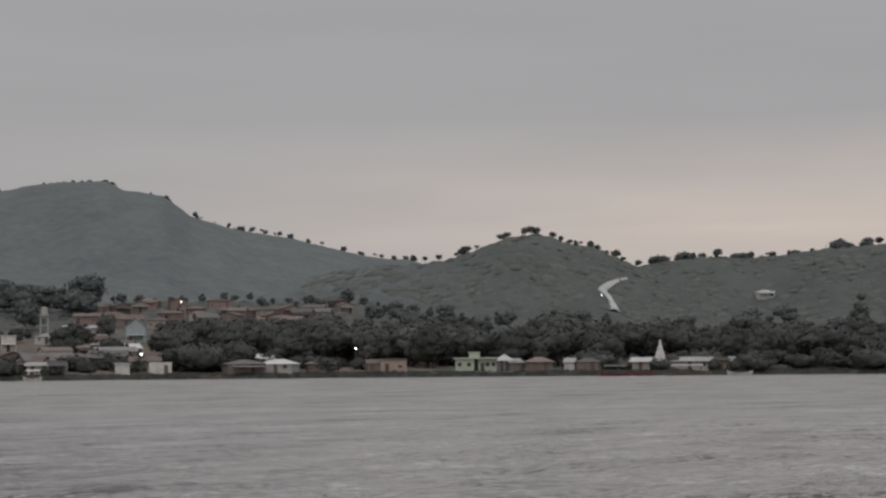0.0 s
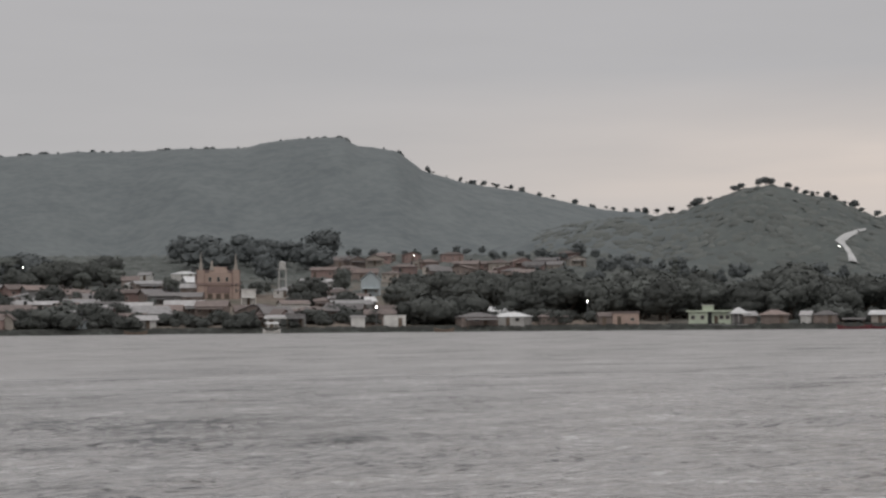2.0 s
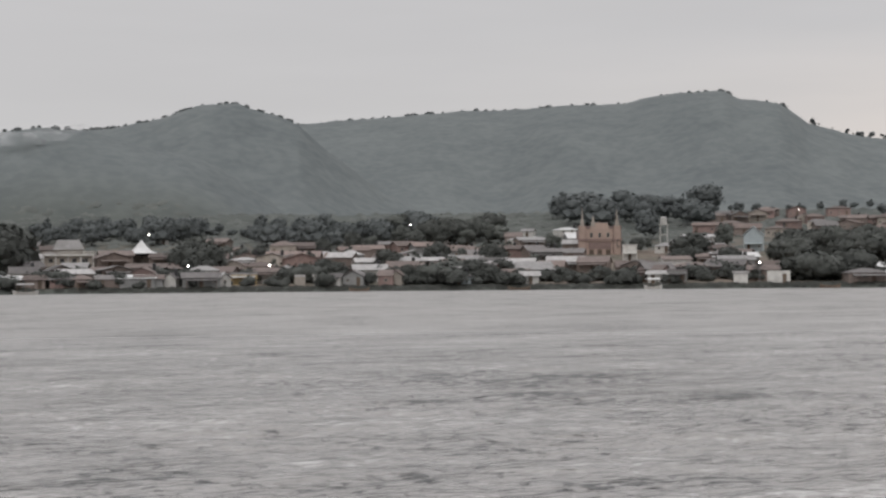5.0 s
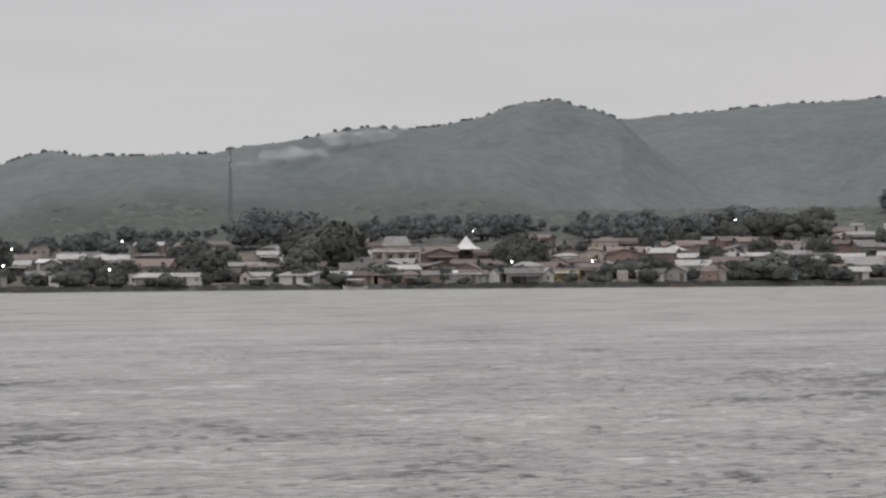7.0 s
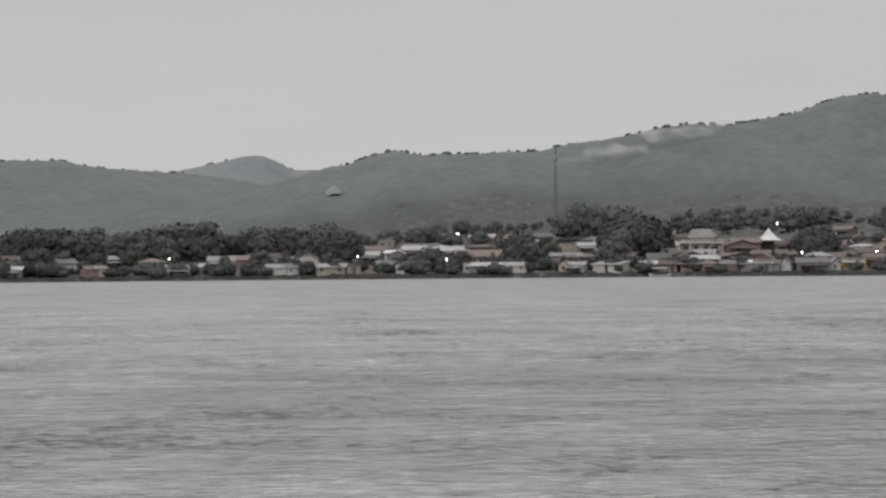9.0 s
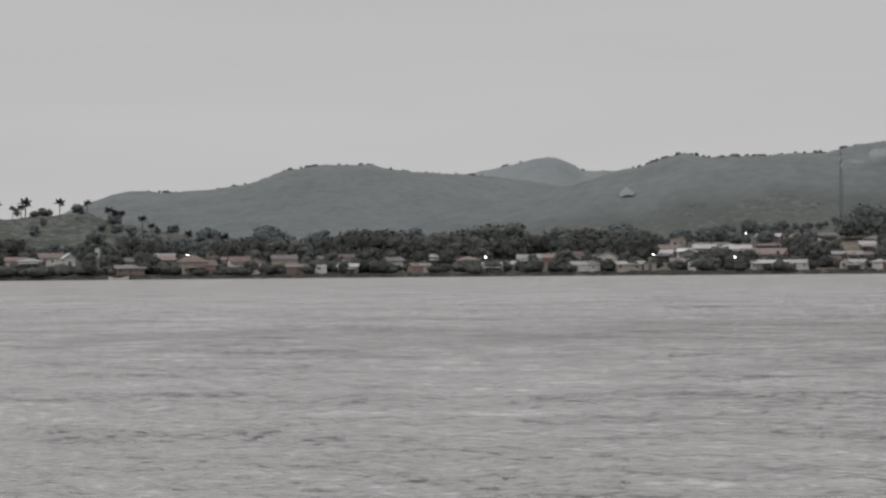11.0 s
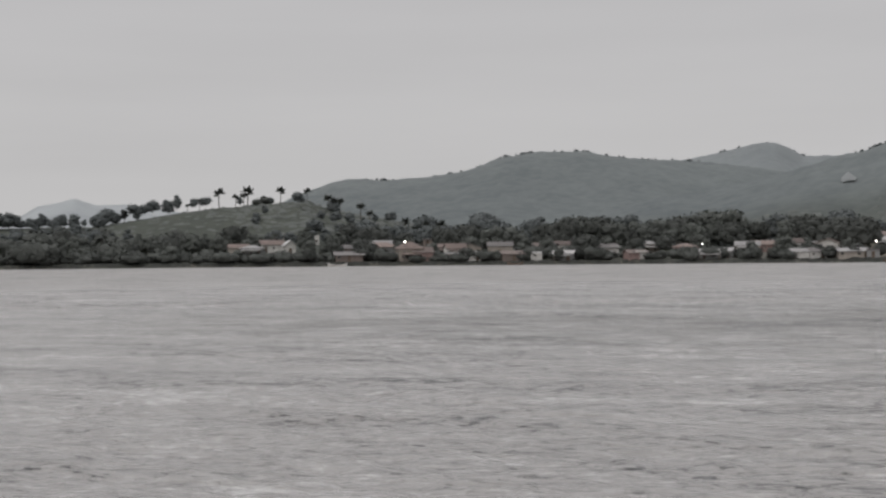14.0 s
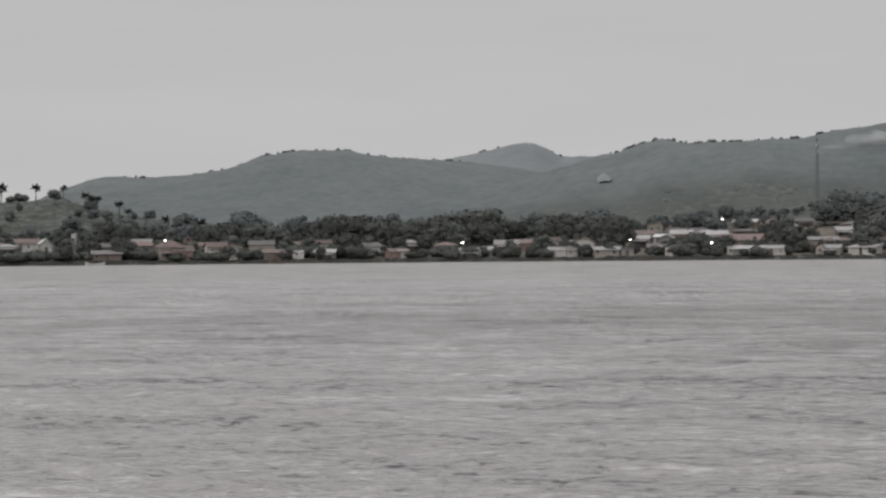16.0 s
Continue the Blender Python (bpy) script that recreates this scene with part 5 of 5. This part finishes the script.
for b, h in ((-24.55, 8.5), (-24.0, 5.5), (-23.6, 8.5), (-23.72, 6.0), (-22.5, 7.2), (-21.6, 6.0), (-25.2, 5.2), (-23.1, 4.0)):
    tree("fan", b, 209, h, 0.95, HILL)
for b, back, h in ((-19.8, 190, 7), (-20.9, 200, 7), (-20.5, 196, 6.5), (-20.7, 190, 7), (-19.5, 180, 6), (-18.3, 170, 6.5), (-18.0, 150, 6), (-17.1, 160, 8), (-16.8, 140, 6), (-17.6, 170, 6)):
    tree("fan", b, back, h, 0.95, HILL)
for kind, b, h, w in (("round", -28.62, 4.5, 1.1), ("tall", -28.30, 6.2, 1.2), ("round", -28.08, 5.2, 1.2), ("open", -27.86, 3.6, 1), ("open", -27.36, 6.4, 1.15), ("open", -27.10, 5.6, 1), ("open", -26.77, 6.6, 1.3), ("round", -27.25, 3.4, 1.3), ("round", -26.25, 6.6, 1), ("tall", -25.93, 8.2, 1.1), ("open", -25.37, 4.9, 1), ("open", -24.99, 4.8, 1.3), ("bush", -23.05, 3, 1.3), ("bush", -23.20, 2.4, 1.3)):
    tree(kind, b, 207, h, w, "trees on the low hill")
for b, h in ((-27.68, 5.5), (-25.59, 3.6)):
    tree("fan", b, 208, h, 1.0, HILL)
tree("coco", 6.4, 120, 9.5)
tree("coco", -28.4, 30, 9)

# ---- single trees that stand on the ridges ----
def ridge_trees(seed, name, b0, b1, n, low, high, kinds):
    rnd = random.Random(seed)
    crest = RIDGES[name][0]
    for k in range(n):
        b = b0 + (b1 - b0) * rnd.random()
        tree(rnd.choice(kinds), b, crest * (1 + 0.015 * float(wobble(b * 10, 0.0, 30, list(RIDGES).index(name) + 5))), rnd.uniform(low, high), rnd.uniform(0.9, 1.5), "trees on the ridges", name != "knoll")


ridge_trees(1, "big", 15.5, 34, 90, 1.4, 2.8, ("open", "round", "bush"))
ridge_trees(2, "big", 34.2, 42, 34, 2.5, 5.5, ("open", "round", "fan"))
ridge_trees(3, "knoll", 42.0, 44.5, 8, 3, 5.1, ("fan", "open"))
ridge_trees(4, "knoll", 44.5, 48.8, 19, 2.5, 5.1, ("open", "round", "fan"))
ridge_trees(5, "east", 49.2, 60, 44, 2.0, 4.6, ("open", "round", "bush", "fan"))
ridge_trees(6, "peak", 10, 17.4, 50, 1.1, 2.3, ("open", "bush", "round"))
ridge_trees(7, "ridge", -4, 10.5, 75, 1.0, 2.2, ("open", "bush", "round"))
ridge_trees(8, "head", -20, -8, 64, 1.1, 2.3, ("open", "bush", "round"))
ridge_trees(9, "dome", -8, -4, 8, 1.2, 2.2, ("bush", "open"))


# ---- scrub and woods that cover the hills, uncountable ----
def woods(seed, n, b0, b1, back0, back1, low, high, mat, name, label, patch=0.1, tall=0.7):
    rnd = np.random.RandomState(seed)
    b = rnd.uniform(b0, b1, n * 3)
    k = back0 + rnd.uniform(0, 1, n * 3) ** 1.1 * (back1 - back0)
    x, y = spot(b, k)
    keep = (wobble(x, y, 45, 9) + rnd.uniform(-1.2, 1.2, n * 3) > patch)
    b, k, x, y = (v[keep][:n] for v in (b, k, x, y))
    n = len(b)
    z = land(b, k)
    bm = bmesh.new()
    bmesh.ops.create_icosphere(bm, subdivisions=1, radius=1)
    bm.verts.index_update()
    v0 = np.array([v.co for v in bm.verts])
    f0 = np.array([[v.index for v in f.verts] for f in bm.faces if f.calc_center_median().z > 0.1])
    bm.free()
    size = rnd.uniform(low, high, n) * (0.7 + k / 1600)
    turn = rnd.uniform(0, 6.28, n)
    jig = 1 + rnd.uniform(-0.4, 0.4, (n, len(v0)))
    vx, vy, vz = (v0[None, :, i] * jig for i in range(3))
    vz = np.maximum(vz, -0.05)
    c, s = np.cos(turn)[:, None], np.sin(turn)[:, None]
    X = x[:, None] + size[:, None] * (c * vx - s * vy) * 1.5
    Y = y[:, None] + size[:, None] * (s * vx + c * vy) * 1.5
    a = np.radians(b)[:, None]
    up_r, up_t = (land(b, k + 3) - land(b, k - 3)) / 6, (land(b + 0.2, k) - land(b - 0.2, k)) / (np.radians(0.4) * (k + 450))
    dx, dy = X - x[:, None], Y - y[:, None]
    Z = z[:, None] + size[:, None] * vz * tall - 0.4 + up_r[:, None] * (dx * np.sin(a) + dy * np.cos(a)) + up_t[:, None] * (dx * np.cos(a) - dy * np.sin(a))
    me = bpy.data.meshes.new(name)
    faces = (f0[None] + (np.arange(n) * len(v0))[:, None, None]).reshape(-1, 3)
    me.from_pydata(np.stack([X, Y, Z], -1).reshape(-1, 3).tolist(), [], faces.tolist())
    me.materials.append(M[mat])
    me.shade_smooth()
    return tagged(new(name, me), label, "woods", kind="stuff")


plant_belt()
woods(5, 4000, -38, -13, 70, 260, 0.5, 1.7, "woods2", "hill_scrub", "dark green scrub on the low palm hill", -0.1)
woods(6, 4500, 38, 64, 240, 470, 0.7, 2.4, "woods2", "knoll_woods", "dark green woods on the knoll", 0.1)
woods(8, 8000, -24, 45, 150, 335, 0.8, 2.2, "woods2", "undergrowth", "dark undergrowth between the trees behind the town", -0.3)
woods(7, 9000, -40, 64, 0.2, 4.0, 0.6, 1.5, "reed", "shore_grass", "dark reeds and grass along the waterline", -0.6)


# ---- a wisp of smoke drifting along the ridge ----
def smoke(seed):
    rnd = random.Random(seed)
    bm = bmesh.new()
    for k in range(8):
        f = (k + 0.3 + 0.4 * rnd.random()) / 8
        b = 4.6 + 5.0 * f + rnd.gauss(0, 0.2)
        back = 385 + rnd.uniform(-14, 14)
        x, y = spot(b, back)
        z = float(ridge_height("ridge", b)) - 14 + 10 * f + rnd.gauss(0, 2.0) * (1.2 - f)
        r = rnd.uniform(5, 7)
        m = pose(float(x), float(y), z, 0, 0, -b) @ Matrix.Diagonal((r * 1.9, r, r * (0.7 - 0.35 * f), 1))
        bmesh.ops.create_icosphere(bm, subdivisions=3, radius=1, matrix=m)
    for v in bm.verts:
        v.co += 2.2 * noise.noise_vector(v.co * 0.12)
    me = bpy.data.meshes.new("smoke")
    bm.to_mesh(me)
    bm.free()
    me.materials.append(M["smoke"])
    me.shade_smooth()
    return tagged(new("smoke", me), "thin white smoke drifting along the ridge", "smoke", kind="stuff")


smoke(3)
